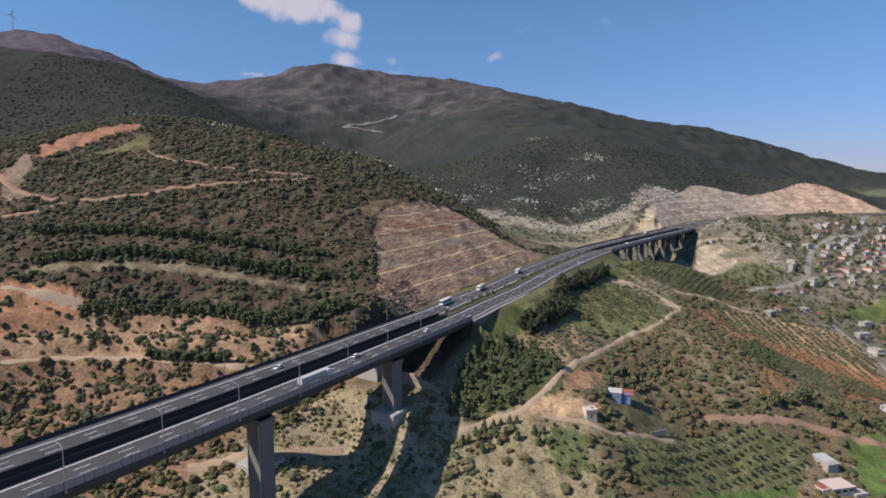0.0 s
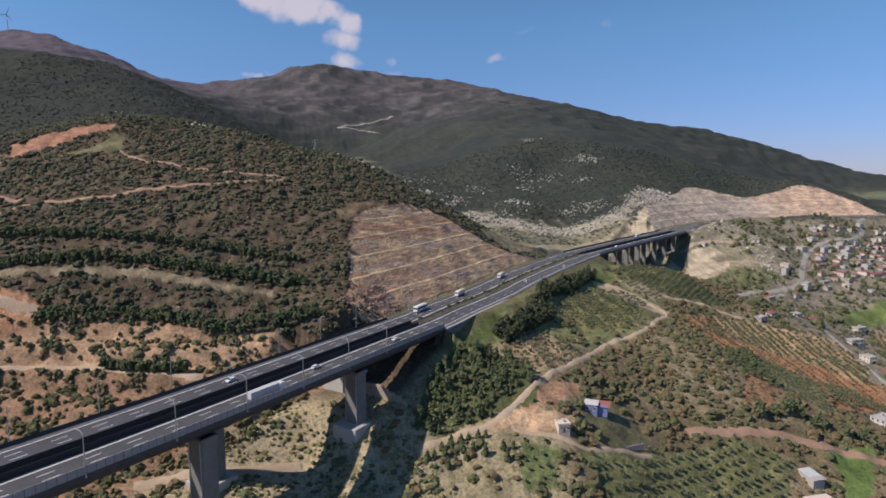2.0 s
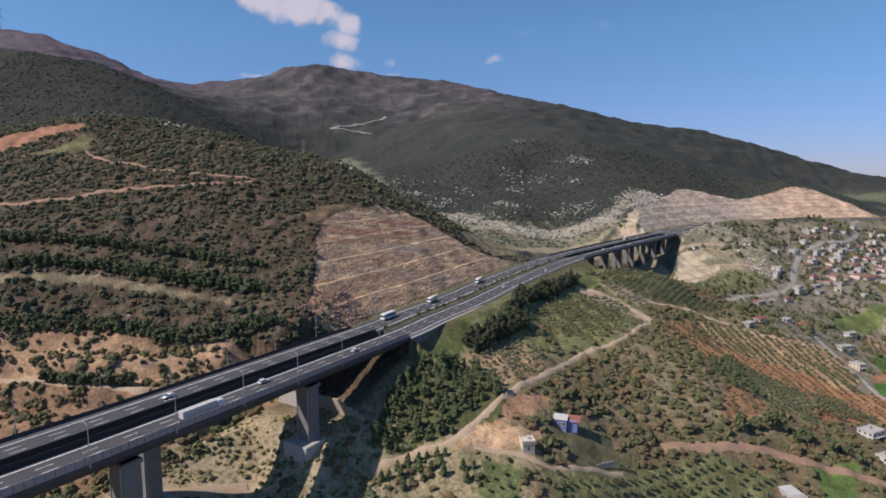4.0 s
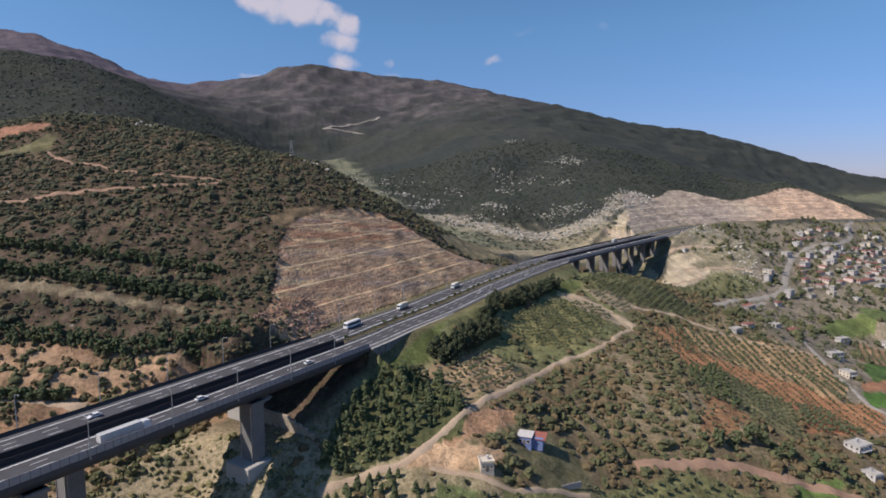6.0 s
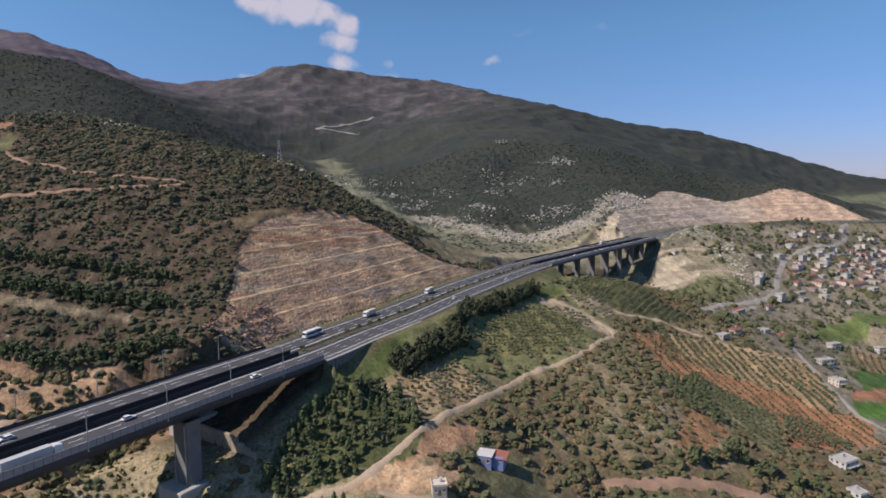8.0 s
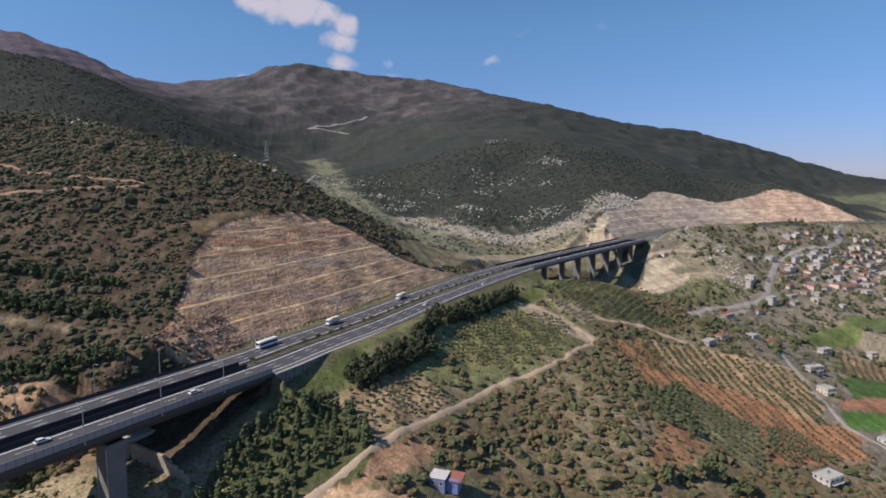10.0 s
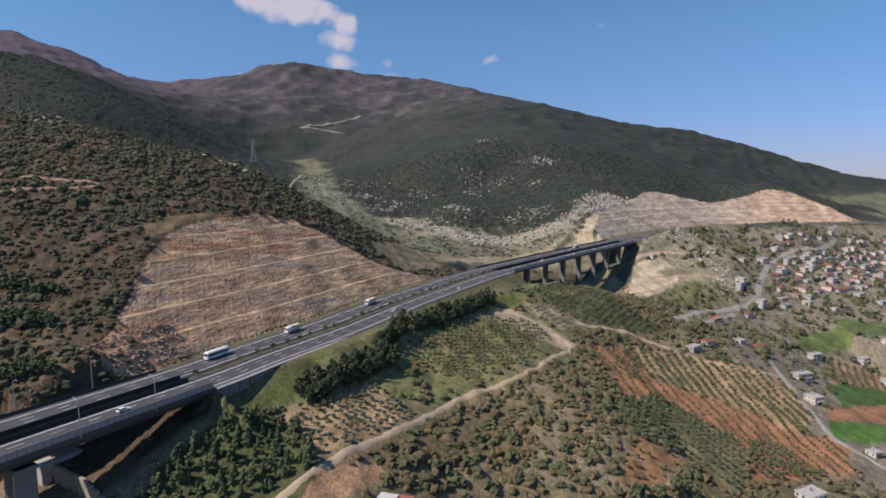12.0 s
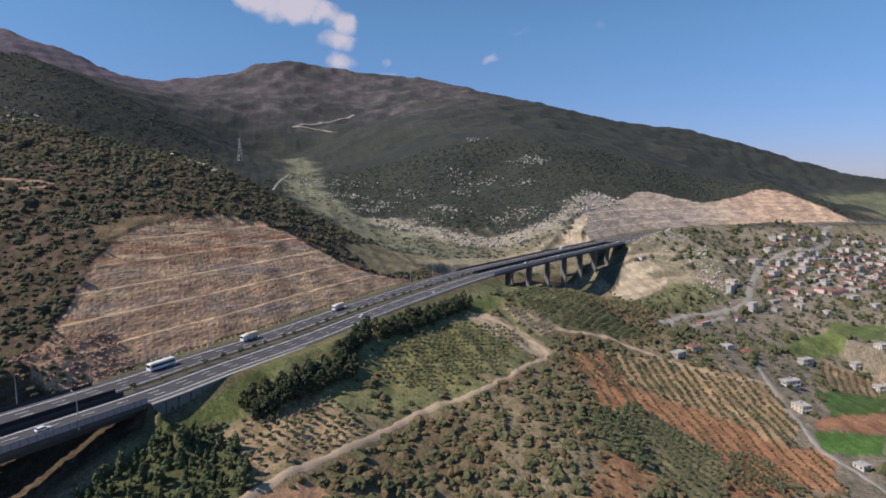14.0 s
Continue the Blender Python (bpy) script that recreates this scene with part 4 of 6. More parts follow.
# cut slopes: from, to (stations), how far back, steps along and up, label
CUTS = [(VIADUCT_1[1] - 24, station(124, 545), 92.0, 1.1, 0.7, "benched cut slope in orange and grey rock"),
        (VIADUCT_2[1] - 4, station(860, 1068), 110.0, 2.0, 1.3, "benched cut slope in pale pinkish rock")]
build_ground()


def cut_slope(s0, s1, reach, ds, dd, label):
    """The blasted face, its berms running true along the road, with broken rock between them."""
    g = np.random.default_rng(int(s0))
    ss, dist = np.meshgrid(np.arange(s0, s1, ds), np.arange(23.2, reach, dd), indexing="ij")
    px, py = np.interp(ss, AXIS_S, AXIS[:, 0]), np.interp(ss, AXIS_S, AXIS[:, 1])
    tx, ty = np.interp(ss, AXIS_S, AXIS_T[:, 0]), np.interp(ss, AXIS_S, AXIS_T[:, 1])
    x, y = px - dist * ty, py + dist * tx
    dug = natural(x, y) - ground(x, y)
    step = np.mod(dist - 23, 12.0)
    face = np.clip((10.2 - step) / 1.0, 0, 1) * np.clip(step / 1.0, 0, 1)
    rough = g.normal(0, 1, x.shape)
    rough = rough + np.roll(rough, 1, 0) + np.roll(rough, 2, 0) * 0.6
    ledges = wobble(ss, dist * 2.0, 17, 74) + 0.8 * wobble(ss, dist * 1.5, 7, 75)
    z = surface(x, y) + 0.12 + np.clip(dug, 0, 1) * (0.05 + face) * (rough * 0.035 + ledges * 0.13)
    n, m = x.shape
    i, j = np.meshgrid(np.arange(n - 1), np.arange(m - 1), indexing="ij")
    quads = np.stack([i * m + j, (i + 1) * m + j, (i + 1) * m + j + 1, i * m + j + 1], -1).reshape(-1, 4)
    dug = np.where(ss > first_end(-dist) + 1.5, dug, 0)
    quads = quads[(dug.ravel()[quads] > 0.4).any(1)]
    used_v, quads = np.unique(quads, return_inverse=True)
    soil = land_use(x, y, ground(x, y))[0].reshape(-1, 3)[used_v]
    ob = link_mesh("cut_slope", np.stack([x, y, z], -1).reshape(-1, 3)[used_v], quads.reshape(-1, 4), ROCK)
    col = ob.data.attributes.new("soil", "FLOAT_COLOR", "POINT")
    col.data.foreach_set("color", np.concatenate([soil, np.ones((len(soil), 1))], 1).astype(np.float32).ravel())
    return tagged(ob, label, "cut slope", kind="structure")


for cut_data in CUTS:
    cut_slope(*cut_data)


# ---- the motorway ----
S_END = AXIS_S[-1] - 5
IN, OUT = 2.7, 18.6
for sign, nm in ((1, "near"), (-1, "far")):
    a, b = sorted((sign * IN, sign * OUT))
    road = sweep("road", 0, S_END, [(a, -0.2), (b, -0.2), (b, 0.0), (a, 0.0)], ASPHALT, 4.0)
    tagged(road, "dark asphalt three-lane motorway carriageway", "road", kind="structure")
    a2, b2 = sorted((sign * 15.2, sign * 17.6))
    tagged(sweep("road", 0, S_END, [(a2, -0.05), (b2, -0.05), (b2, 0.012), (a2, 0.012)], SHOULDER, 4.0), "worn grey hard shoulder of the motorway", "road", kind="structure")


def marking_mesh():
    verts, faces = [], []

    def strip(s0, s1, o, w):
        n = max(1, int((s1 - s0) / 6))
        for k in range(n):
            a, b = s0 + (s1 - s0) * k / n, s0 + (s1 - s0) * (k + 1) / n
            i = len(verts)
            for s, q in ((a, o - w), (a, o + w), (b, o + w), (b, o - w)):
                verts.append(tuple(on_axis(s, q, 0.03)))
            faces.append((i, i + 1, i + 2, i + 3))
    end = station(900, 1075)
    for sign in (1, -1):
        strip(0, end, sign * 4.85, 0.27)
        strip(0, end, sign * 15.35, 0.22)
        for lane in (8.35, 11.85):
            s = 0.0
            while s < end:
                strip(s, s + 4.5, sign * lane, 0.13)
                s += 12.0
    return verts, faces


mv, mf = marking_mesh()
tagged(link_mesh("lane_markings", mv, mf, PAINT), "white painted lane lines on the motorway", "road marking", kind="stuff")


def turned(s, off, dz=0.0):
    """A pose on the motorway, x along it."""
    p = on_axis(s, off, dz)
    return pose(p.x, p.y, p.z, 0, 0, math.degrees(heading(s)))


def shared(name, data, parent, m, label=""):
    """A piece of its own on a shared mesh."""
    ob = new(name, data)
    ob.parent = parent
    ob.matrix_basis = m
    return tagged(ob, label) if label else ob


def mesh_of(bm, name, mat):
    me = bpy.data.meshes.new(name)
    bm.to_mesh(me)
    bm.free()
    me.materials.append(mat)
    return me


def viaduct(s0, s1, piers, label, w, t, cap, skew, deep):
    top = thing("viaduct", Matrix.Identity(4), label, "bridge")
    for sign in (1, -1):
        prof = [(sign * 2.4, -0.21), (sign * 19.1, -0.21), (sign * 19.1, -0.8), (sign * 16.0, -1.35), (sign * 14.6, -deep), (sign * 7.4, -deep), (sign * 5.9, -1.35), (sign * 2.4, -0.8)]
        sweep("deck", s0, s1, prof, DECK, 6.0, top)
        for o in (2.6, 18.85):
            q = sign * o
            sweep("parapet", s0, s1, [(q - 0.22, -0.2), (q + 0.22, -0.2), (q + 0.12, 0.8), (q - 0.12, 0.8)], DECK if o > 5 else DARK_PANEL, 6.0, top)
            # added barriers: their colour makes the dark, shaded band beside the carriageways
            if o < 5 or sign < 0:
                sweep("barrier", s0, s1, [(q - 0.05, 0.79), (q + 0.05, 0.79), (q + 0.05, (1.75 if cap else 1.1) if o < 5 else 1.25), (q - 0.05, (1.75 if cap else 1.1) if o < 5 else 1.25)], DARK_PANEL, 6.0, top, "added solid barrier panel, coloured as if in shade")
    for s in piers:
        for sign in (1, -1):
            st = s if sign > 0 else s + skew
            p = on_axis(st, sign * (13.0 if cap else 11.4))
            g = float(ground(p.x, p.y)) - 2
            hgt = p.z - deep - g
            bm = bmesh.new()
            box(bm, 0, 0, 0, t, w, hgt, 0.5)
            m = pose(p.x, p.y, g, 0, 0, math.degrees(heading(s)))
            pier = part("pier", bm, CONCRETE, top)
            pier.matrix_basis = m
            if cap:
                bm = bmesh.new()
                box(bm, 0, 0, hgt - 1.5, t + 0.8, w + 1.0, 1.5, 0.3)
                head = part("pier_head", bm, CONCRETE, top)
                head.matrix_basis = m
                bm = bmesh.new()
                box(bm, -1.0, 0, -6, cap[0], cap[1], 9.6, 0.25)
                foot = part("pile_cap", bm, PALE_CONCRETE, top)
                foot.matrix_basis = m
                for side in (-1, 1):
                    bm = bmesh.new()
                    rod(bm, (-t / 2 - 0.15, side * (w / 2 - 0.8), 2), (-t / 2 - 0.15, side * (w / 2 - 0.8), hgt), 0.16, sides=6)
                    pipe = part("drain_pipe", bm, PALE_CONCRETE, top, "pale vertical drain pipe")
                    pipe.matrix_basis = m
    # abutments
    for s, way in ((s0, -1), (s1, 1)):
        if s < 50:
            continue
        for sign in (1, -1):
            bm = bmesh.new()
            box(bm, 0, 0, -16, 3.0, 14.6, 15.7, 0.15)
            ab = part("abutment", bm, CONCRETE, top)
            ab.matrix_basis = turned(s + way * 1.4, sign * 11.6)
    return top


P1, P2 = 669.5, 745.0
viaduct(0, VIADUCT_1[1], [P1 - 154, P1 - 77, P1, P2], "long grey concrete twin-deck motorway viaduct on tall piers", 7.6, 6.0, (14.0, 13.0), 22.0, 4.2)
L2 = VIADUCT_2[1] - VIADUCT_2[0]
viaduct(VIADUCT_2[0], VIADUCT_2[1], [VIADUCT_2[0] + L2 * k / 8 for k in range(1, 8)], "grey concrete motorway viaduct on many tall piers", 5.2, 2.3, None, 6.0, 2.5)


# edge fences of the viaducts: a post and a slatted panel every 3 m
def edge_fence(s0, s1, off, step=2.4):
    top = thing("fence", Matrix.Identity(4), "grey metal edge fence along the viaduct parapet", "fence", "edge fences")
    bm = bmesh.new()
    box(bm, 0, 0, 0, 0.12, 0.16, 2.4)
    post = mesh_of(bm, "post", DARK_STEEL)
    bm = bmesh.new()
    # a sheet stiffened by upright ribs and a top rail
    box(bm, 0, 0, 0.06, step - 0.1, 0.05, 2.15)
    box(bm, 0, 0, 2.2, step - 0.1, 0.14, 0.12)
    for k in (-1, 0, 1):
        box(bm, k * step * 0.25, -0.07, 0.06, 0.14, 0.12, 2.13)
    panel = mesh_of(bm, "panel", PANEL)
    s = s0
    while s < s1 - step:
        shared("post", post, top, turned(s, off, 0.78))
        shared("panel", panel, top, turned(s + step / 2, off, 0.78))
        s += step
    return top


edge_fence(station(-150, 85), VIADUCT_1[1], 18.85)
edge_fence(VIADUCT_2[0], VIADUCT_2[1], 18.85, 6.0)


# retaining wall beside the road beyond the first viaduct
def retaining_wall():
    top = thing("retaining_wall", Matrix.Identity(4), "tall grey concrete retaining wall in upright panels", "wall")
    s = VIADUCT_1[1] + 1.0
    bm = bmesh.new()
    box(bm, 0, 0, -17, 4.9, 0.7, 16.6, 0.06)
    panel = mesh_of(bm, "wall_panel", CONCRETE)
    while s < VIADUCT_1[1] + 78:
        shared("wall_panel", panel, top, turned(s + 2.5, 18.9))
        s += 5.0
    sweep("coping", VIADUCT_1[1] + 1, s, [(18.4, -0.42), (19.5, -0.42), (19.5, 0.12), (18.4, 0.12)], PALE_CONCRETE, 5.0, top)
    return top


retaining_wall()


def ledge_wall():
    """The rough wall that holds the ledge under the abutment."""
    top = thing("retaining_wall", Matrix.Identity(4), "rough tan rubble wall holding the ledge under the viaduct", "wall")
    gw = np.random.default_rng(19)
    bm = bmesh.new()
    box(bm, 0, 0, 0, 1.2, 3.4, 9.0, 0.12)
    panel = mesh_of(bm, "wall_panel", RUBBLE)
    for k in range(15):
        off = -22 + 3.42 * k
        p = on_axis(LEDGE, off)
        lift = float(ground(*on_axis(LEDGE + 3.5, off).xy)) + 0.3 + gw.uniform(-0.2, 0.25)
        shared("wall_panel", panel, top, pose(p.x, p.y, lift - 9.0, 0, 0, math.degrees(heading(LEDGE))))
    return top


ledge_wall()


# steel crash barriers where the road lies on the ground
def crash_barrier(s0, s1, off):
    top = thing("crash_barrier", Matrix.Identity(4), "galvanised steel crash barrier on short posts", "barrier", "crash barriers")
    sweep("rail", s0, s1, [(off - 0.06, 0.45), (off + 0.06, 0.5), (off + 0.02, 0.6), (off + 0.06, 0.7), (off - 0.06, 0.76)], STEEL, 6.0, top)
    bm = bmesh.new()
    box(bm, 0, 0, -0.3, 0.12, 0.12, 1.0)
    post = mesh_of(bm, "post", STEEL)
    s = s0
    while s < s1:
        shared("post", post, top, turned(s, off + (0.12 if off < 0 else -0.12)))
        s += 4.0
    return top


for o in (2.9, -2.9, -18.9):
    crash_barrier(VIADUCT_1[1], VIADUCT_2[0], o)
crash_barrier(VIADUCT_1[1] + 70, VIADUCT_2[0], 18.9)


# street lamps: mast, arm, head
def street_lamp():
    top = thing("street_lamp", Matrix.Identity(4), "tall galvanised steel motorway lamp with one arm", "street lamp", "motorway lamps")
    bm = bmesh.new()
    rod(bm, (0, 0, -0.4), (0, 0, 11.6), 0.2, 0.11)
    box(bm, 0, 0, -0.4, 0.5, 0.5, 0.5, 0.04)
    part("mast", bm, STEEL, top)
    bm = bmesh.new()
    rod(bm, (0, 0, 11.4), (0, 1.0, 12.1), 0.1, 0.09)
    rod(bm, (0, 1.0, 12.1), (0, 2.4, 12.25), 0.09, 0.08)
    part("arm", bm, STEEL, top)
    bm = bmesh.new()
    box(bm, 0, 2.8, 12.15, 0.36, 0.95, 0.16, 0.05)
    part("lamp_head", bm, PANEL, top)
    return top


lamp = street_lamp()
places = [(580.0 + 25.7 * k - 77.1, 19.0) for k in range(12)] + [(550.0 + 26.0 * k, -19.2) for k in range(11)]
places += [(836 + 31 * k, -20.2) for k in range(9)]
for k, (s, o) in enumerate(places):
    m = turned(s, o, 0.3) @ pose(0, 0, 0, 0, 0, 0 if o > 0 else 180)
    if k == 0:
        lamp.matrix_world = m
    else:
        copy_thing(lamp, m)


# ---- plants ----
def ico(levels):
    bm = bmesh.new()
    bmesh.ops.create_icosphere(bm, subdivisions=levels, radius=1.0)
    v = np.array([p.co for p in bm.verts])
    f = np.array([[p.index for p in q.verts] for q in bm.faces])
    bm.free()
    return v, f


ICO1, ICO2 = ico(1), ico(2)


def clumps(name, places, sizes, mat, label, category, tall=0.8, detail=1, seed=1, jitter=0.35):
    """Many leafy clumps in one mesh: places (n, 3), sizes (n,)."""
    v, f = ICO1 if detail == 1 else ICO2
    g = np.random.default_rng(seed)
    n, k = len(places), len(v)
    rad = 1 + g.uniform(-jitter, jitter, (n, k))
    sx = g.uniform(0.8, 1.25, (n, 1, 1))
    pts = v[None] * rad[..., None]
    th = g.uniform(0, 6.28, n)
    c, s = np.cos(th)[:, None], np.sin(th)[:, None]
    px, py = pts[..., 0] * c - pts[..., 1] * s, pts[..., 0] * s + pts[..., 1] * c
    pts = np.stack([px * sx[..., 0], py / sx[..., 0], np.maximum(pts[..., 2], -0.55) * tall + 0.45 * tall], -1)
    pts = pts * np.asarray(sizes)[:, None, None] + np.asarray(places)[:, None]
    faces = (f[None] + (np.arange(n) * k)[:, None, None]).reshape(-1, 3)
    ob = link_mesh(name, pts.reshape(-1, 3), faces, mat)
    return tagged(ob, label, category, kind="stuff")




# ---- tracks and lanes laid on the land ----
def ribbon(name, width, mat, pts, label, category):
    near = math.hypot(*pts[0]) < 1000
    line, _ = smooth_line(pts, 2.0 if near else 12.0)
    t = np.gradient(line, axis=0)
    t /= np.linalg.norm(t, axis=1)[:, None]
    nrm = np.stack([t[:, 1], -t[:, 0]], 1)
    g = np.random.default_rng(len(pts) + int(width * 10))
    cols = np.linspace(-0.5, 0.5, 5)
    edge = 1 + 0.2 * np.sin(np.arange(len(line)) * 0.7) * g.uniform(0.3, 1, len(line)) + g.uniform(-0.14, 0.14, len(line))
    x = line[:, None, 0] + nrm[:, None, 0] * cols[None] * width * edge[:, None]
    y = line[:, None, 1] + nrm[:, None, 1] * cols[None] * width * edge[:, None]
    z = surface(x, y)
    z = z + (0.35 - 0.45 * (np.abs(cols) > 0.4)[None] if near else 1.5)
    n, m = x.shape
    i, j = np.meshgrid(np.arange(n - 1), np.arange(m - 1), indexing="ij")
    faces = np.stack([i * m + j, i * m + j + 1, (i + 1) * m + j + 1, (i + 1) * m + j], -1).reshape(-1, 4)
    return tagged(link_mesh(name, np.stack([x, y, z], -1).reshape(-1, 3), faces, mat, smooth=True), label, category, kind="structure")


for nm, w, mat, pts in TRACKS:
    if mat == "DIRT":
        ribbon("dirt_track", w, DIRT, pts, "unpaved track of pale reddish dirt", "track")
    elif mat == "RED":
        ribbon("dirt_track", w, RED_DIRT, pts, "rough unpaved track of reddish earth", "track")
    else:
        ribbon("lane", w, GRAVEL, pts, "worn pale grey village lane", "lane")


# ---- plants, continued ----
def scatter(n, x0, x1, y0, y1, keep, seed):
    g = np.random.default_rng(seed)
    x, y = g.uniform(x0, x1, n), g.uniform(y0, y1, n)
    k = keep(x, y, g)
    k &= ~on_track(x, y, 1.6)
    return x[k], y[k]


def lumps(x, y, size, g):
    """Breaks bushes into one to three overlapping clumps."""
    xs, ys, ss = [x], [y], [size]
    for k, need in ((0, 1.4), (1, 2.0)):
        m = size > need
        a = g.uniform(0, 6.28, m.sum())
        xs.append(x[m] + np.cos(a) * size[m] * 0.75)
        ys.append(y[m] + np.sin(a) * size[m] * 0.75)
        ss.append(size[m] * g.uniform(0.5, 0.85, m.sum()))
    return np.concatenate(xs), np.concatenate(ys), np.concatenate(ss)


def scrub(name, x, y, size, mat, label, tall, detail, seed):
    x, y, size = lumps(x, y, size, np.random.default_rng(seed))
    return clumps(name, np.stack([x, y, surface(x, y) - 0.2], 1), size, mat, label, "scrub", tall, detail, seed)


def hill_scrub(x, y, g):
    s, off = axis_frame(x, y)
    cut = (natural(x, y) - ground(x, y) > 0.8) & (s > VIADUCT_1[1])
    dense = (0.84 + 0.34 * wobble(x, y, 90, 3)) * np.clip(1.1 - 1.4 * np.maximum(bare_patches(x, y) - 0.15, 0), 0.2, 1)
    return (off < np.where(s > VIADUCT_1[1], -24, -21)) & ~cut & (g.uniform(0, 1, len(x)) < dense) & (y > 299 - 0.08 * (x + 120)) & ~in_field(x, y)


bx, by = scatter(47000, -430, 115, 285, 650, hill_scrub, 11)
bs = np.random.default_rng(3).gamma(3.2, 0.25, len(bx)) + 0.34
dry = np.random.default_rng(9).uniform(0, 1, len(bx)) < 0.25 + 0.3 * wobble(bx, by, 50, 41)
scrub("scrub", bx[~dry], by[~dry], bs[~dry], HILL_SCRUB, "dense dark green maquis scrub covering the hillside", 0.8, 1, 21)
scrub("scrub", bx[dry], by[dry], bs[dry] * 0.8, DRY, "low brownish olive scrub between the darker bushes", 0.7, 1, 29)


def terrace_scrub(x, y, g):
    s, off = axis_frame(x, y)
    return (off < -21) & (g.uniform(0, 1, len(x)) < 0.55 + 0.5 * wobble(x, y, 40, 33)) & (y <= 300 - 0.08 * (x + 120)) & ~(inside(x, y, RED_DIG) & (g.uniform(0, 1, len(x)) < 0.8))


bx, by = scatter(8500, -330, -20, 190, 312, terrace_scrub, 13)
bs = np.random.default_rng(5).gamma(6.0, 0.13, len(bx)) + 0.42
dry = np.random.default_rng(6).uniform(0, 1, len(bx)) < 0.4
scrub("scrub", bx[~dry], by[~dry], bs[~dry], SCRUB, "rounded dark bushes on the bare terraces", 0.95, 2, 23)
scrub("scrub", bx[dry], by[dry], bs[dry], DRY, "rounded brownish bushes on the bare terraces", 0.95, 2, 31)


def slope_scrub(x, y, g):
    s, off = axis_frame(x, y)
    dense = 0.62 + 0.45 * wobble(x, y, 60, 4) + 0.25 * wobble(x, y, 21, 32)
    dense = np.where((y < 262) & (x < 60), 0.25, dense)
    meadow = np.interp(y, [253, 319, 383, 431, 464, 520], [19, 87, 143, 171, 190, 200])
    dense = np.where((x < meadow) & (y > 325), dense * 0.3, np.where((x > meadow) & (y > 270) & (x < 260), dense + 0.25, dense))
    return (off > 27) & (g.uniform(0, 1, len(x)) < dense) & (x < 330) & ~in_field(x, y)


bx, by = scatter(15000, -10, 330, 195, 660, slope_scrub, 12)
near_k = np.hypot(bx - 90, by - 290) < 95
bs = np.random.default_rng(4).gamma(6.0, 0.19, len(bx)) + 0.55
dry = np.random.default_rng(10).uniform(0, 1, len(bx)) < 0.5
scrub("scrub", bx[dry], by[dry], bs[dry] * 0.9, DRY, "brownish olive scrub on the valley side", 0.8, 1, 30)
near_k &= ~dry
far_k = ~near_k & ~dry
scrub("scrub", bx[near_k], by[near_k], bs[near_k], SCRUB, "olive green scrub on the slope below the road", 0.75, 2, 24)
scrub("scrub", bx[far_k], by[far_k], bs[far_k], SCRUB, "olive green scrub and thickets on the valley side", 0.75, 1, 25)


def gorge_scrub(x, y, g):
    s, off = axis_frame(x, y)
    return (np.abs(off) < 60) & (s < VIADUCT_1[1] - 25) & (g.uniform(0, 1, len(x)) < 0.5 + 0.6 * wobble(x, y, 35, 34)) & (natural(x, y) < 45)


gx, gy = scatter(2600, -95, 20, 205, 275, lambda x, y, q: (natural(x, y) < 47) & (q.uniform(0, 1, len(x)) < 0.45 + 0.6 * wobble(x, y, 24, 44)), 24)
scrub("scrub", gx, gy, np.random.default_rng(15).gamma(3.0, 0.16, len(gx)) + 0.25, REEDS, "pale yellow-green dry shrubs on the gorge side", 0.9, 1, 36)
bx, by = scatter(3200, -150, 25, 130, 280, gorge_scrub, 14)
scrub("scrub", bx, by, np.random.default_rng(6).gamma(4.0, 0.15, len(bx)) + 0.25, OLIVE, "pale green bushes in the gorge under the bridge", 0.8, 2, 26)


def valley_scrub(x, y, g):
    s, off = axis_frame(x, y)
    z = ground(x, y)
    dense = 0.24 + 0.55 * wobble(x, y, 80, 35)
    return (off > 35) & (z < 80) & (g.uniform(0, 1, len(x)) < dense) & ~in_field(x, y)


bx, by = scatter(7000, 300, 950, 400, 1080, valley_scrub, 15)
scrub("scrub", bx, by, np.random.default_rng(7).gamma(5.0, 0.38, len(bx)) + 0.8, SCRUB, "hedges and thickets between fields and houses", 1.0, 1, 27)


def foot_scrub(x, y, g):
    s, off = axis_frame(x, y)
    z = ground(x, y)
    cut = natural(x, y) - z > 0.8
    line, _ = smooth_line(VALLEY_LINE, 20.0)
    dv = np.sqrt(((np.stack([x, y], 1)[:, None] - line[None]) ** 2).sum(-1).min(1))
    dense = np.where(dv < 38, 0.12, 0.75 + 0.3 * wobble(x, y, 90, 36))
    dense = np.where((z < 84) & (x > 60), 0.3, dense)
    dense = np.where(stones(x, y) < 18, 0.3, dense)
    return (off < -26) & ~cut & ~in_field(x, y) & (g.uniform(0, 1, len(x)) < dense) & (y > 620)


bx, by = scatter(24000, -150, 820, 620, 1200, foot_scrub, 16)
scrub("scrub", bx, by, np.minimum(np.random.default_rng(8).gamma(5.0, 0.26, len(bx)) + 0.6, 1.95), WOODS, "dark woods at the foot of the mountain", 0.55, 1, 28)


def ridge_scrub(x, y, g):
    edge = -40 - 0.42 * (y - 600)
    dense = 0.6 + 0.4 * wobble(x, y, 120, 37) + 0.2 * wobble(x, y, 40, 38)
    return (x < edge) & (x > edge - 520) & (g.uniform(0, 1, len(x)) < dense)


bx, by = scatter(19000, -900, 0, 640, 1420, ridge_scrub, 17)
scrub("scrub", bx, by, np.random.default_rng(12).gamma(4.0, 0.2, len(bx)) + 0.45, WOODS, "dark scrub over the long ridge behind the hill", 0.75, 1, 34)


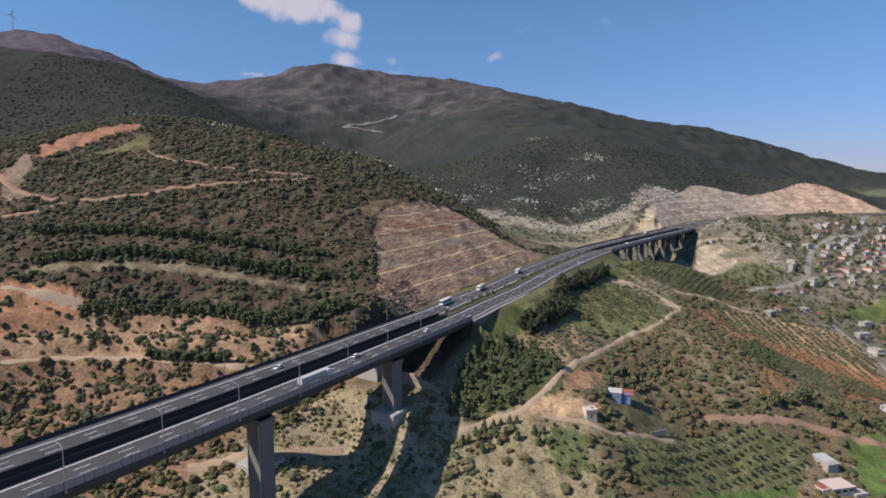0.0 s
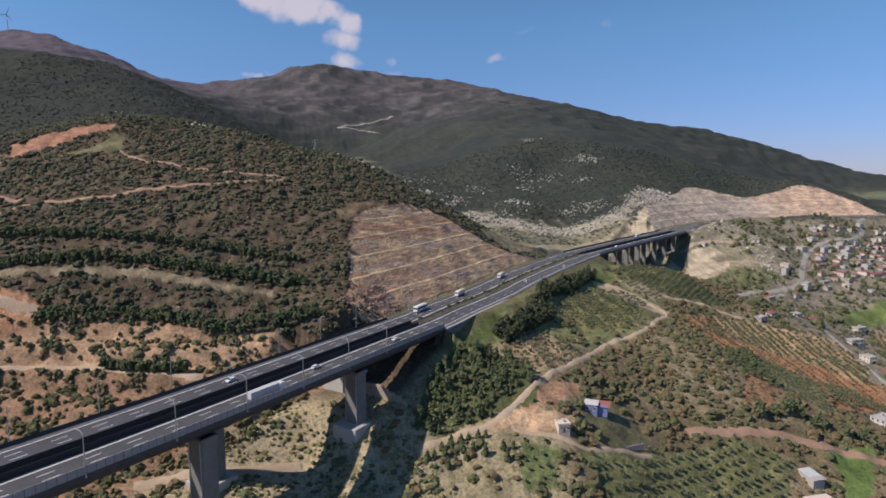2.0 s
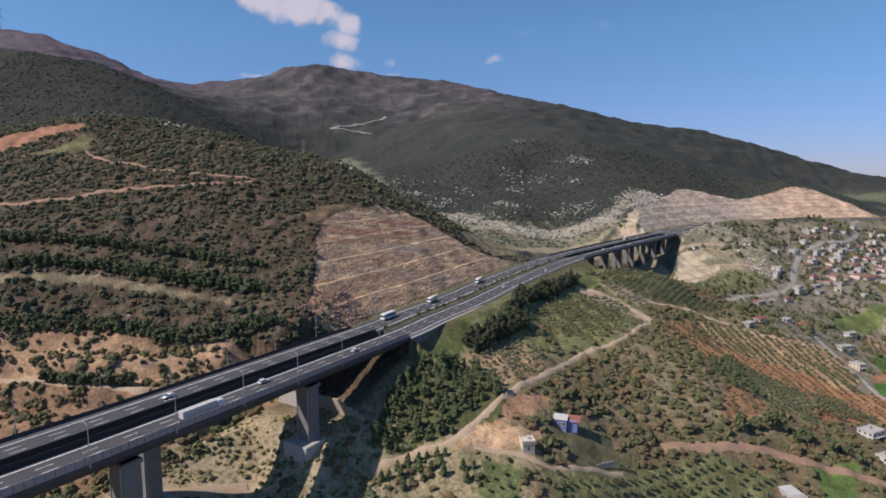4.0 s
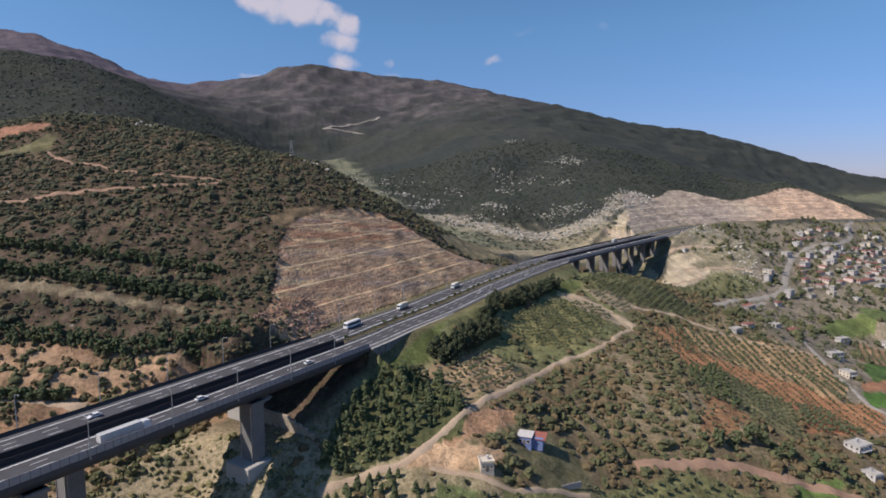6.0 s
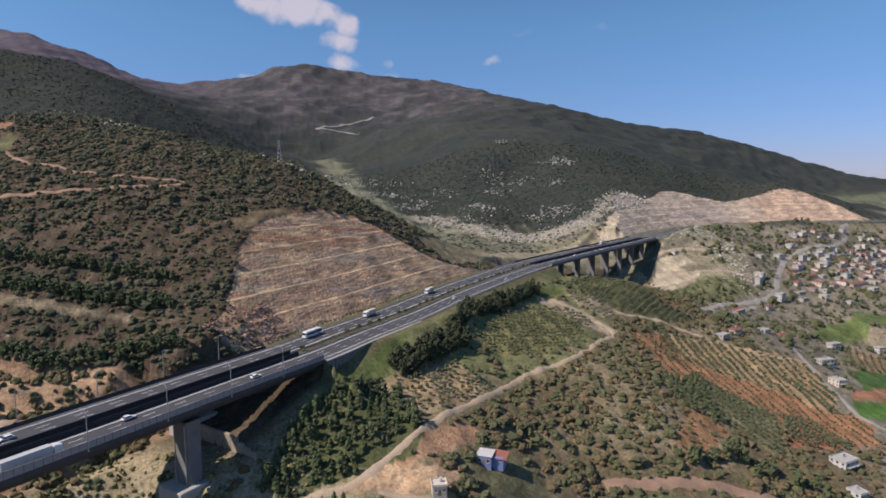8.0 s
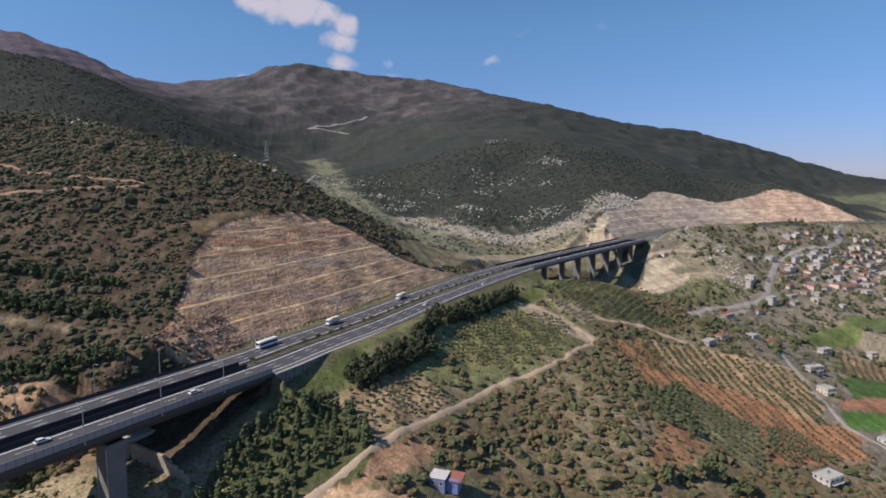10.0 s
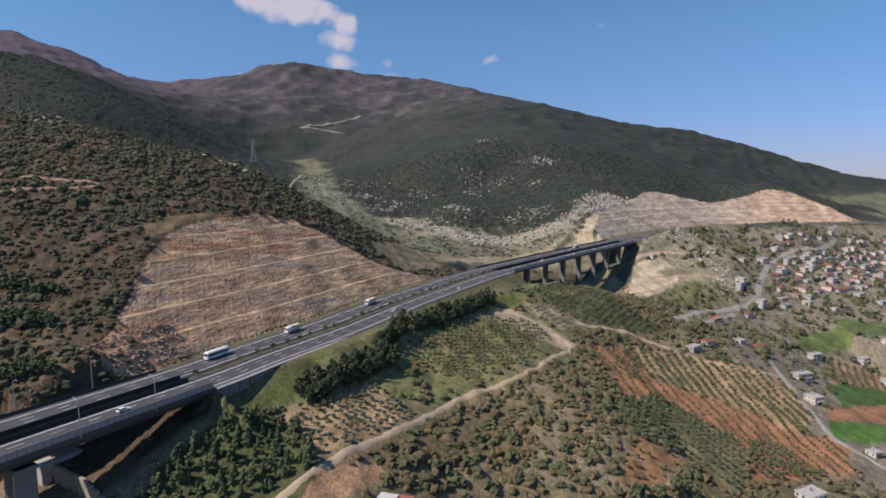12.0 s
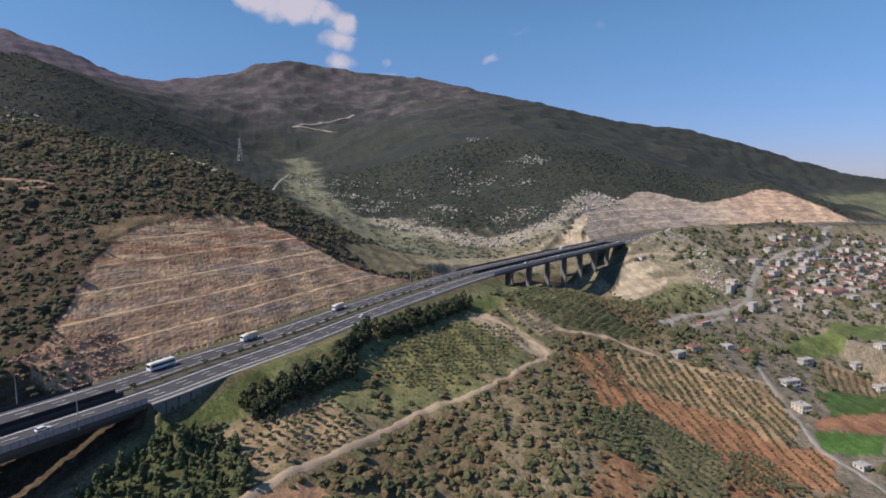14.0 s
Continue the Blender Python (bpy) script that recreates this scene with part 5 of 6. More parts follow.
# broken red rock at the foot of the cut
def red_debris():
    gr = np.random.default_rng(93)
    n = 900
    ss, off = gr.uniform(VIADUCT_1[1] - 22, VIADUCT_1[1] + 24, n), -gr.uniform(22, 40, n)
    keep = (ss > first_end(off) + 1) & (gr.uniform(0, 1, n) < 0.75)
    p = np.array([on_axis(a, b)[:2] for a, b in zip(ss[keep], off[keep])])
    clumps("rock_debris", np.stack([p[:, 0], p[:, 1], surface(p[:, 0], p[:, 1]) + 0.1], 1), gr.gamma(2.0, 0.14, len(p)) + 0.12, RED_ROCK, "broken red rock at the foot of the cut slope", "rocks", 0.7, 1, 94, 0.35)


red_debris()


# loose pale boulders on the mountain's foot
def boulders():
    gb = np.random.default_rng(91)
    xs, ys = [], []
    for x, y, r, n in ((-8, 1019, 40, 70), (14, 943, 40, 80), (39, 983, 36, 70), (79, 1049, 34, 50), (131, 914, 36, 120), (160, 1033, 30, 50), (162, 1078, 26, 50), (195, 1078, 30, 60),
                       (270, 1112, 30, 80), (290, 1106, 22, 60), (255, 1044, 26, 50), (241, 919, 30, 110), (208, 906, 26, 70), (-37, 1101, 60, 80), (144, 1094, 30, 40), (184, 1205, 24, 25),
                       (-91, 1085, 60, 60), (-42, 1014, 40, 60), (352, 980, 30, 80), (-415, 874, 40, 40), (-212, 580, 22, 40), (-60, 560, 25, 25)):
        rr = 0.8 * r * np.sqrt(gb.uniform(0, 1, n)) * gb.uniform(0.3, 1.2, n)
        a = gb.uniform(0, 6.28, n)
        xs.append(x + rr * np.cos(a) * 1.3)
        ys.append(y + rr * np.sin(a))
    line, _ = smooth_line(STONE_BAND, 0.28)
    xs.append(line[:, 0] + gb.normal(0, 10, len(line)))
    ys.append(line[:, 1] + gb.normal(0, 10, len(line)))
    side, _ = smooth_line([(372, 800), (405, 775), (425, 740), (418, 705)], 0.8)
    xs.append(side[:, 0] + gb.normal(0, 11, len(side)))
    ys.append(side[:, 1] + gb.normal(0, 14, len(side)))
    x, y = np.concatenate(xs), np.concatenate(ys)
    k = np.abs(axis_frame(x, y)[1]) > 28
    x, y = x[k], y[k]
    top, _ = smooth_line([(372, 812), (400, 838), (432, 862), (440, 815), (436, 774), (424, 738), (400, 712)], 0.9)
    tx, ty = top[:, 0] + gb.normal(0, 12, len(top)), top[:, 1] + gb.normal(0, 12, len(top))
    x, y = np.concatenate([x, tx]), np.concatenate([y, ty])
    clumps("boulders", np.stack([x, y, surface(x, y) - 0.1], 1), gb.gamma(2.6, 0.24, len(x)) + 0.3, LIMESTONE, "scattered pale limestone boulders on the slope", "boulders", 0.75, 1, 92, 0.3)


boulders()


# trees that stand singly: trunk, limbs, crown of many clumps
def tree_meshes(kind, seed):
    g = np.random.default_rng(seed)
    bm = bmesh.new()
    cl, r = [], []
    if kind == "olive":
        rod(bm, (0, 0, -0.4), (0.05, 0, 1.2), 0.24, 0.17, 7)
        for k in range(4):
            a = k * 1.57 + g.uniform(-0.4, 0.4)
            rod(bm, (0.05, 0, 1.1), (math.cos(a) * 0.9, math.sin(a) * 0.9, 2.2 + g.uniform(-0.2, 0.3)), 0.11, 0.05, 5)
        for k in range(13):
            a, q = g.uniform(0, 6.28), g.uniform(0.1, 1.45)
            cl.append((math.cos(a) * q, math.sin(a) * q, g.uniform(1.6, 3.3) - 0.2 * q))
            r.append(g.uniform(0.45, 0.85))
    elif kind == "pine":
        hgt = g.uniform(6.0, 8.0)
        rod(bm, (0, 0, -0.4), (0, 0, hgt * 0.9), 0.2, 0.05, 7)
        for lv in np.linspace(0.08, 1.0, 10):
            w = 1.75 * (1.05 - lv) ** 0.75 + 0.15
            for k in range(5 if lv < 0.8 else 2):
                a = g.uniform(0, 6.28)
                cl.append((math.cos(a) * w * 0.75, math.sin(a) * w * 0.75, hgt * (lv + g.uniform(-0.05, 0.05))))
                r.append(w * g.uniform(0.3, 0.6) + 0.2)
    elif kind == "roadside":
        hgt = g.uniform(7.5, 11.0)
        rod(bm, (0, 0, -0.4), (0.1, 0, hgt * 0.7), 0.28, 0.1, 7)
        for k in range(6):
            a = k * 1.05 + g.uniform(-0.3, 0.3)
            rod(bm, (0.1, 0, hgt * (0.25 + 0.07 * k)), (math.cos(a) * 1.9, math.sin(a) * 1.9, hgt * g.uniform(0.5, 0.85)), 0.12, 0.04, 5)
        for k in range(70):
            a, lv = g.uniform(0, 6.28), g.uniform(0.1, 1.0)
            q = (2.5 * math.sin(math.pi * min(1.0, 0.16 + 0.8 * lv)) + 0.3) * math.sqrt(g.uniform(0.25, 1.0))
            cl.append((math.cos(a) * q, math.sin(a) * q, hgt * lv))
            r.append(g.uniform(0.35, 0.85))
    else:
        hgt = g.uniform(6.5, 9.0)
        rod(bm, (0, 0, -0.4), (0.1, 0, hgt * 0.55), 0.26, 0.14, 7)
        for k in range(5):
            a = k * 1.26 + g.uniform(-0.3, 0.3)
            rod(bm, (0.1, 0, hgt * 0.4), (math.cos(a) * 1.6, math.sin(a) * 1.6, hgt * g.uniform(0.6, 0.8)), 0.12, 0.05, 5)
        for k in range(22):
            a, q = g.uniform(0, 6.28), g.uniform(0.1, 2.3)
            cl.append((math.cos(a) * q, math.sin(a) * q, hgt * g.uniform(0.32, 0.98) - 0.25 * q))
            r.append(g.uniform(0.6, 1.15))
    trunk = mesh_of(bm, "trunk", BARK)
    mat = {"olive": OLIVE, "pine": PINE, "roadside": ROADSIDE_LEAVES}.get(kind, PINE)
    v, f = ICO1
    pts = (v[None] * (1 + g.uniform(-0.4, 0.4, (len(cl), len(v), 1)))) * np.array(r)[:, None, None] + np.array(cl)[:, None]
    faces = (f[None] + (np.arange(len(cl)) * len(v))[:, None, None]).reshape(-1, 3)
    tmp = link_mesh("crown", pts.reshape(-1, 3), faces, mat)
    me = tmp.data
    bpy.data.objects.remove(tmp)
    return trunk, me


TREES = {k: [tree_meshes(k, 40 + 7 * i + len(k)) for i in range(5)] for k in ("olive", "pine", "broad", "roadside")}
TREE_TAGS = {"olive": ("olive_tree", "small grey-green olive tree with a rounded crown", "tree"), "pine": ("pine_tree", "slender dark green young pine tree", "tree"),
             "broad": ("tree", "dense dark green tree", "tree"),
             "roadside": ("tree", "tall dark grey-green roadside tree with a ragged crown", "tree")}


def plant_tree(kind, x, y, scale, g, group):
    name, label, cat = TREE_TAGS[kind]
    trunk, crown = TREES[kind][g.integers(0, 5)]
    top = thing(name, Matrix.Translation((x, y, float(surface(x, y)))) @ Matrix.Rotation(g.uniform(0, 6.28), 4, "Z") @ Matrix.Diagonal((scale, scale, scale * g.uniform(0.85, 1.15), 1)), label, cat, group)
    for nm, me in (("trunk", trunk), ("crown", crown)):
        ob = new(nm, me)
        ob.parent = top
    return top


def joined_trees(name, kind, xs, ys, scales, label, seed):
    """Trees past counting, joined: the same crowns and trunks."""
    g = np.random.default_rng(seed)
    V, F, n = [], [], 0
    zs = surface(xs, ys)
    protos = []
    for _, me in TREES[kind]:
        v = np.empty(len(me.vertices) * 3)
        me.vertices.foreach_get("co", v)
        f = np.empty(len(me.polygons) * 3, int)
        me.polygons.foreach_get("vertices", f)
        protos.append((v.reshape(-1, 3), f.reshape(-1, 3)))
    for x, y, z, s in zip(xs, ys, zs, scales):
        v, f = protos[g.integers(0, 5)]
        a = g.uniform(0, 6.28)
        r = np.array([[math.cos(a), -math.sin(a), 0], [math.sin(a), math.cos(a), 0], [0, 0, 1]])
        V.append(v @ r.T * s + (x, y, z))
        F.append(f + n)
        n += len(v)
    return tagged(link_mesh(name, np.concatenate(V), np.concatenate(F), TREES[kind][0][1].materials[0]), label, "trees", kind="stuff")


def rows_in(poly, angle, along, between, g, miss=0.1, jitter=0.35):
    """Planting places in rows inside an outline."""
    p = np.array(poly, float)
    c = p.mean(0)
    a = radians(angle)
    ex, ey = np.array((math.cos(a), math.sin(a))), np.array((-math.sin(a), math.cos(a)))
    R = np.linalg.norm(p - c, axis=1).max()
    i, j = np.meshgrid(np.arange(-R, R, along), np.arange(-R, R, between))
    q = c + i.reshape(-1, 1) * ex + j.reshape(-1, 1) * ey
    q = q + g.uniform(-jitter, jitter, q.shape)
    k = inside(q[:, 0], q[:, 1], list(poly)) & (g.uniform(0, 1, len(q)) > miss)
    k &= ~on_track(q[:, 0], q[:, 1], 1.5)
    return q[k, 0], q[k, 1]


FIELD = {n: FIELDS[k][0] for n, k in (("orchard", 0), ("bank", 1), ("young", 2), ("red", 4), ("tan", 5), ("red_orchard", 6), ("plantation", 7), ("orange", 8), ("red_rows", 9), ("vines", 13), ("olive_slope", 19), ("green_e", 16))}
g = np.random.default_rng(50)
for field, angle, along, between, size, group in (("orchard", 55, 3.9, 4.8, 0.7, "olives below the road"), ("olive_slope", 30, 4.6, 4.6, 0.66, "olives on the slope")):
    for x, y in zip(*rows_in(FIELD[field], angle, along, between, g)):
        plant_tree("olive", x, y, size * g.uniform(0.75, 1.2), g, group)
for field, angle, along, between, size in (("tan", -91, 3.0, 6.6, 0.78), ("red_orchard", -60, 4.5, 5.5, 0.62), ("red_rows", -70, 2.8, 5.6, 0.75), ("young", 32, 3.2, 4.4, 0.62), ("red", -91, 3.4, 7.0, 0.5), ("vines", 60, 2.6, 6.0, 0.6), ("green_e", 20, 4, 4, 0.5)):
    xs, ys = rows_in(FIELD[field], angle, along, between, g)
    joined_trees("orchard_trees", "olive", xs, ys, size * g.uniform(0.7, 1.25, len(xs)), "rows of small olive trees on ploughed soil", 60)
xs, ys = rows_in(FIELD["plantation"], -55, 3.6, 6.4, g, 0.05, 0.3)
keep = xs > 213 + 0.3 * (ys - 350)
joined_trees("plantation_trees", "olive", xs[keep], ys[keep], 0.64 * g.uniform(0.8, 1.2, keep.sum()), "rows of green plantation trees", 66)
xs, ys = rows_in(FIELD["plantation"], -62, 4.6, 5.8, g, 0.1, 0.9)
keep = xs <= 213 + 0.3 * (ys - 350)
joined_trees("plantation_trees", "broad", xs[keep], ys[keep], 0.55 * g.uniform(0.7, 1.3, keep.sum()), "dense dark green trees at the plantation edge", 61)
xs, ys = rows_in(FIELD["orange"], 20, 4.0, 4.0, g, 0.5, 1.2)
joined_trees("shrubs", "olive", xs, ys, 0.55 * g.uniform(0.7, 1.3, len(xs)), "sparse shrubs on orange soil", 62)

for x, y in zip(*rows_in(PINE_STAND, 15, 3.3, 3.3, g, 0.2, 1.5)):
    plant_tree("pine" if g.uniform() < 0.72 else "broad", x, y, g.uniform(0.35, 0.85), g, "young pines beside the gorge")
for x, y in zip(*rows_in([(4, 240), (14, 252), (30, 254), (46, 247), (44, 238), (28, 243), (14, 238)], 15, 4.0, 4.0, g, 0.35, 1.0)):
    plant_tree("pine", x, y, g.uniform(0.45, 0.75), g, "pines below the dirt track")
# two belts beside the motorway with a thinner stretch between them
for belt, step, width, low, high in (([(47, 327), (56, 336), (66, 349), (76, 363), (80, 372)], 2.2, 6.0, 0.65, 0.95), ([(74, 378), (80, 394), (84, 408)], 2.6, 3.0, 0.8, 1.1),
                                     ([(90, 413), (102, 432), (116, 458), (130, 486), (140, 504)], 2.4, 5.0, 0.6, 0.9)):
    line, _ = smooth_line(belt, step)
    for x, y in line:
        for side in (-0.5, 0.5):
            plant_tree("roadside", x + side * width * 0.7 + g.uniform(-1.6, 1.6), y - side * width * 0.5 + g.uniform(-1.2, 1.2), g.uniform(low, high), g, "trees along the motorway")
# mixed trees above the farm track
line, _ = smooth_line([(176, 308), (198, 315), (222, 313), (244, 306)], 3.4)
for x, y in line:
    plant_tree("broad" if g.uniform() < 0.6 else "olive", x + g.uniform(-3, 3), y + g.uniform(-2, 5), g.uniform(0.6, 1.0), g, "trees above the farm track")
# belts of pines on the terraces
for pts, w, step in ((((-186, 296), (-132, 300), (-84, 300), (-46, 314)), 7, 2.2), (((-142, 275), (-120, 273), (-102, 275)), 3.5, 1.7), (((-226, 322), (-169, 332), (-110, 335), (-60, 338)), 5, 2.2), (((-240, 345), (-150, 350), (-70, 356)), 4, 3.6)):
    line, _ = smooth_line(pts, step)
    xs = np.concatenate([line[:, 0] + g.uniform(-w / 2, w / 2, len(line)) for _ in range(3)])
    ys = np.concatenate([line[:, 1] + g.uniform(-w / 2, w / 2, len(line)) for _ in range(3)])
    joined_trees("tree_belt", "broad", xs, ys, g.uniform(0.4, 0.72, len(xs)), "belt of dark green trees along a terrace", 63)
# bushes in the median
s = VIADUCT_1[1] + 6
while s < VIADUCT_2[0] - 4:
    p = on_axis(s, g.uniform(-0.8, 0.8))
    bush = thing("median_bush", Matrix.Translation(p) @ Matrix.Rotation(g.uniform(0, 6.28), 4, "Z") @ Matrix.Diagonal((0.85, 0.85, g.uniform(0.5, 0.9), 1)), "round dark green oleander bush in the median", "bush", "median bushes")
    for nm, me in zip(("trunk", "crown"), TREES["olive"][g.integers(0, 5)]):
        ob = new(nm, me)
        ob.parent = bush
    s += g.uniform(7, 12)
for poly, angle, size, label in ((HUMP, 52, 0.72, "rows of dark green orchard trees on the hump"), (PALE_ROWS, 52, 0.55, "rows of small orchard trees on pale soil")):
    xs, ys = rows_in(poly, angle, 3.4, 4.4, g, 0.08, 0.4)
    joined_trees("orchard_trees", "olive", xs, ys, size * g.uniform(0.8, 1.2, len(xs)), label, 67)
# trees and hedges among the houses
gx, gy = scatter(2600, 440, 820, 680, 1010, lambda x, y, q: (axis_frame(x, y)[1] > 40) & (q.uniform(0, 1, len(x)) < 0.5 + 0.5 * wobble(x, y, 60, 51)), 18)
joined_trees("village_trees", "olive", gx[::2], gy[::2], g.uniform(0.7, 1.6, len(gx[::2])), "grey-green garden trees between the houses", 64)
joined_trees("village_trees", "broad", gx[1::4], gy[1::4], g.uniform(0.4, 0.85, len(gx[1::4])), "dark green garden trees between the houses", 68)
gx, gy = scatter(900, 290, 520, 500, 720, lambda x, y, q: (axis_frame(x, y)[1] > 40) & ~in_field(x, y) & (q.uniform(0, 1, len(x)) < 0.5 + 0.6 * wobble(x, y, 50, 52)), 19)
joined_trees("garden_trees", "olive", gx, gy, g.uniform(0.6, 1.3, len(gx)), "grey-green trees along lanes and field edges", 65)


# ---- houses ----
def window(parent, m, w, h, frame_mat):
    bm = bmesh.new()
    for sx in (-1, 1):
        box(bm, sx * w / 2, 0, -0.05, 0.1, 0.14, h + 0.1)
    for z in (-0.05, h):
        box(bm, 0, 0, z, w + 0.1, 0.14, 0.1)
    box(bm, 0, -0.06, -0.14, w + 0.3, 0.26, 0.08)
    win = part("window", bm, frame_mat, parent)
    win.matrix_basis = m
    bm = bmesh.new()
    box(bm, 0, 0.02, 0, w, 0.08, h)
    part("pane", bm, GLASS, win)
    return win


def house(w, d, storeys, wall_mat, roof, label, gap=3.0, balcony=False, extra=""):
    """w along x, d along y; the front looks to -y. roof: flat, hip or shed."""
    top = thing("house", Matrix.Identity(4), label, "house", "village houses")
    h = 2.9 * storeys
    bm = bmesh.new()
    box(bm, 0, 0, -2.5, w, d, h + 2.5, 0.05)
    part("wall", bm, wall_mat, top)
    bm = bmesh.new()
    if roof == "flat":
        box(bm, 0, 0, h, w + 0.7, d + 0.7, 0.22, 0.04)
        for sx, sy, lx, ly in ((0, -1, w, 0.18), (0, 1, w, 0.18), (-1, 0, 0.18, d), (1, 0, 0.18, d)):
            box(bm, sx * (w / 2 - 0.1), sy * (d / 2 - 0.1), h + 0.22, lx, ly, 0.45)
        part("roof", bm, PALE_CONCRETE if wall_mat != PALE_CONCRETE else GREY_WALL, top, "flat grey roof slab with a low parapet")
        if extra == "tank":
            bm = bmesh.new()
            box(bm, 0, 0.4, h + 1.0, 2.0, 0.12, 1.1, 0, 0)
            rod(bm, (-0.8, 0.7, h + 2.2), (0.8, 0.7, h + 2.2), 0.35, sides=10)
            for sx in (-0.8, 0.8):
                rod(bm, (sx, 0.6, h + 0.2), (sx, 0.6, h + 2.0), 0.05, sides=5)
            part("water_heater", bm, WHITE, top, "white rooftop solar water heater")
    elif roof == "hip":
        r, o = 1.5, 0.5
        a = [bm.verts.new(v) for v in ((-w / 2 - o, -d / 2 - o, h), (w / 2 + o, -d / 2 - o, h), (w / 2 + o, d / 2 + o, h), (-w / 2 - o, d / 2 + o, h))]
        b = [bm.verts.new(v) for v in ((-w / 2 - o, -d / 2 - o, h + 0.15), (w / 2 + o, -d / 2 - o, h + 0.15), (w / 2 + o, d / 2 + o, h + 0.15), (-w / 2 - o, d / 2 + o, h + 0.15))]
        c = [bm.verts.new(v) for v in ((-w / 2 + d / 2, 0, h + r + 0.15), (w / 2 - d / 2, 0, h + r + 0.15))] if w > d else [bm.verts.new(v) for v in ((-0.2, 0, h + r), (0.2, 0, h + r))]
        bm.faces.new(a[::-1])
        for k in range(4):
            bm.faces.new((a[k], a[(k + 1) % 4], b[(k + 1) % 4], b[k]))
        bm.faces.new((b[0], b[1], c[1], c[0]))
        bm.faces.new((b[2], b[3], c[0], c[1]))
        bm.faces.new((b[1], b[2], c[1]))
        bm.faces.new((b[3], b[0], c[0]))
        bmesh.ops.recalc_face_normals(bm, faces=bm.faces)
        part("roof", bm, ROOF_RED, top, "hipped roof of red tiles")
        bm = bmesh.new()
        box(bm, w * 0.22, d * 0.15, h + 0.4, 0.6, 0.6, 1.9, 0.03)
        part("chimney", bm, wall_mat, top)
    else:
        box(bm, 0, 0, h, w + 0.5, d + 0.5, 0.15)
        bmesh.ops.rotate(bm, verts=bm.verts, cent=(0, 0, h), matrix=Matrix.Rotation(radians(7), 3, "X"))
        box(bm, 0, 0, h - 0.45, w, d, 0.4)
        part("roof", bm, BRICK_RED, top, "low sloping roof of red sheet")
    fm = WHITE if wall_mat != WHITE else PANEL
    for st in range(storeys):
        z = st * 2.9 + 1.0
        n = max(1, int(w / gap))
        for k in range(n):
            x = (k + 0.5) * w / n - w / 2
            if st == 0 and k == n // 2:
                continue
            window(top, pose(x, -d / 2, z), 1.3, 1.25, fm)
        m = max(1, int(d / gap))
        for k in range(m):
            y = (k + 0.5) * d / m - d / 2
            window(top, pose(-w / 2, y, z, 0, 0, -90), 1.2, 1.2, fm)
    bm = bmesh.new()
    n = max(1, int(w / gap))
    box(bm, (n // 2 + 0.5) * w / n - w / 2, -d / 2, 0, 1.0, 0.12, 2.1, 0.02)
    part("door", bm, WOOD, top, "brown wooden door")
    if balcony:
        for st in range(1, storeys):
            bm = bmesh.new()
            box(bm, 0, -d / 2 - 0.7, st * 2.9 - 0.15, w * 0.8, 1.4, 0.16, 0.03)
            for k in range(9):
                box(bm, -w * 0.4 + 0.05 + k * (w * 0.8 - 0.1) / 8, -d / 2 - 1.35, st * 2.9, 0.06, 0.06, 0.9)
            box(bm, 0, -d / 2 - 1.35, st * 2.9 + 0.9, w * 0.8, 0.08, 0.08)
            part("balcony", bm, WHITE, top, "pale concrete balcony with a railing")
    return top


def set_down(ob, x, y, turn):
    """Stands a thing on the land, turned by degrees."""
    return pose(x, y, float(surface(x, y)) + 0.1, 0, 0, turn)


KINDS = [house(11, 9, 2, WHITE, "flat", "two-storey white house with a flat roof", balcony=True, extra="tank"),
         house(13, 9, 1, WHITE, "hip", "single-storey white house with a red hipped roof"),
         house(10, 10, 2, CREAM, "flat", "two-storey cream house with a flat roof", balcony=True, extra="tank"),
         house(12, 8, 1, PINK, "hip", "low pale pink house with a red hipped roof"),
         house(9, 8, 1, WHITE, "flat", "small white house with a flat roof", extra="tank"),
         house(14, 8, 1, GREY_WALL, "shed", "long grey block house with a red sheet roof"),
         house(11, 9, 3, WHITE, "flat", "three-storey white house with balconies", balcony=True, extra="tank"),
         house(10, 7, 1, PALE_CONCRETE, "flat", "low grey concrete house with a flat roof")]
placed = []
used = set()


def put_house(kind, x, y, turn):
    m = set_down(KINDS[kind], x, y, turn) @ Matrix.Diagonal((0.74 + 0.4 * (x * 7.31 % 1), 0.74 + 0.3 * (y * 3.17 % 1), 0.88 + 0.15 * (x * 1.7 % 1), 1))
    placed.append((x, y))
    if kind in used:
        return copy_thing(KINDS[kind], m)
    used.add(kind)
    KINDS[kind].matrix_world = m
    return KINDS[kind]


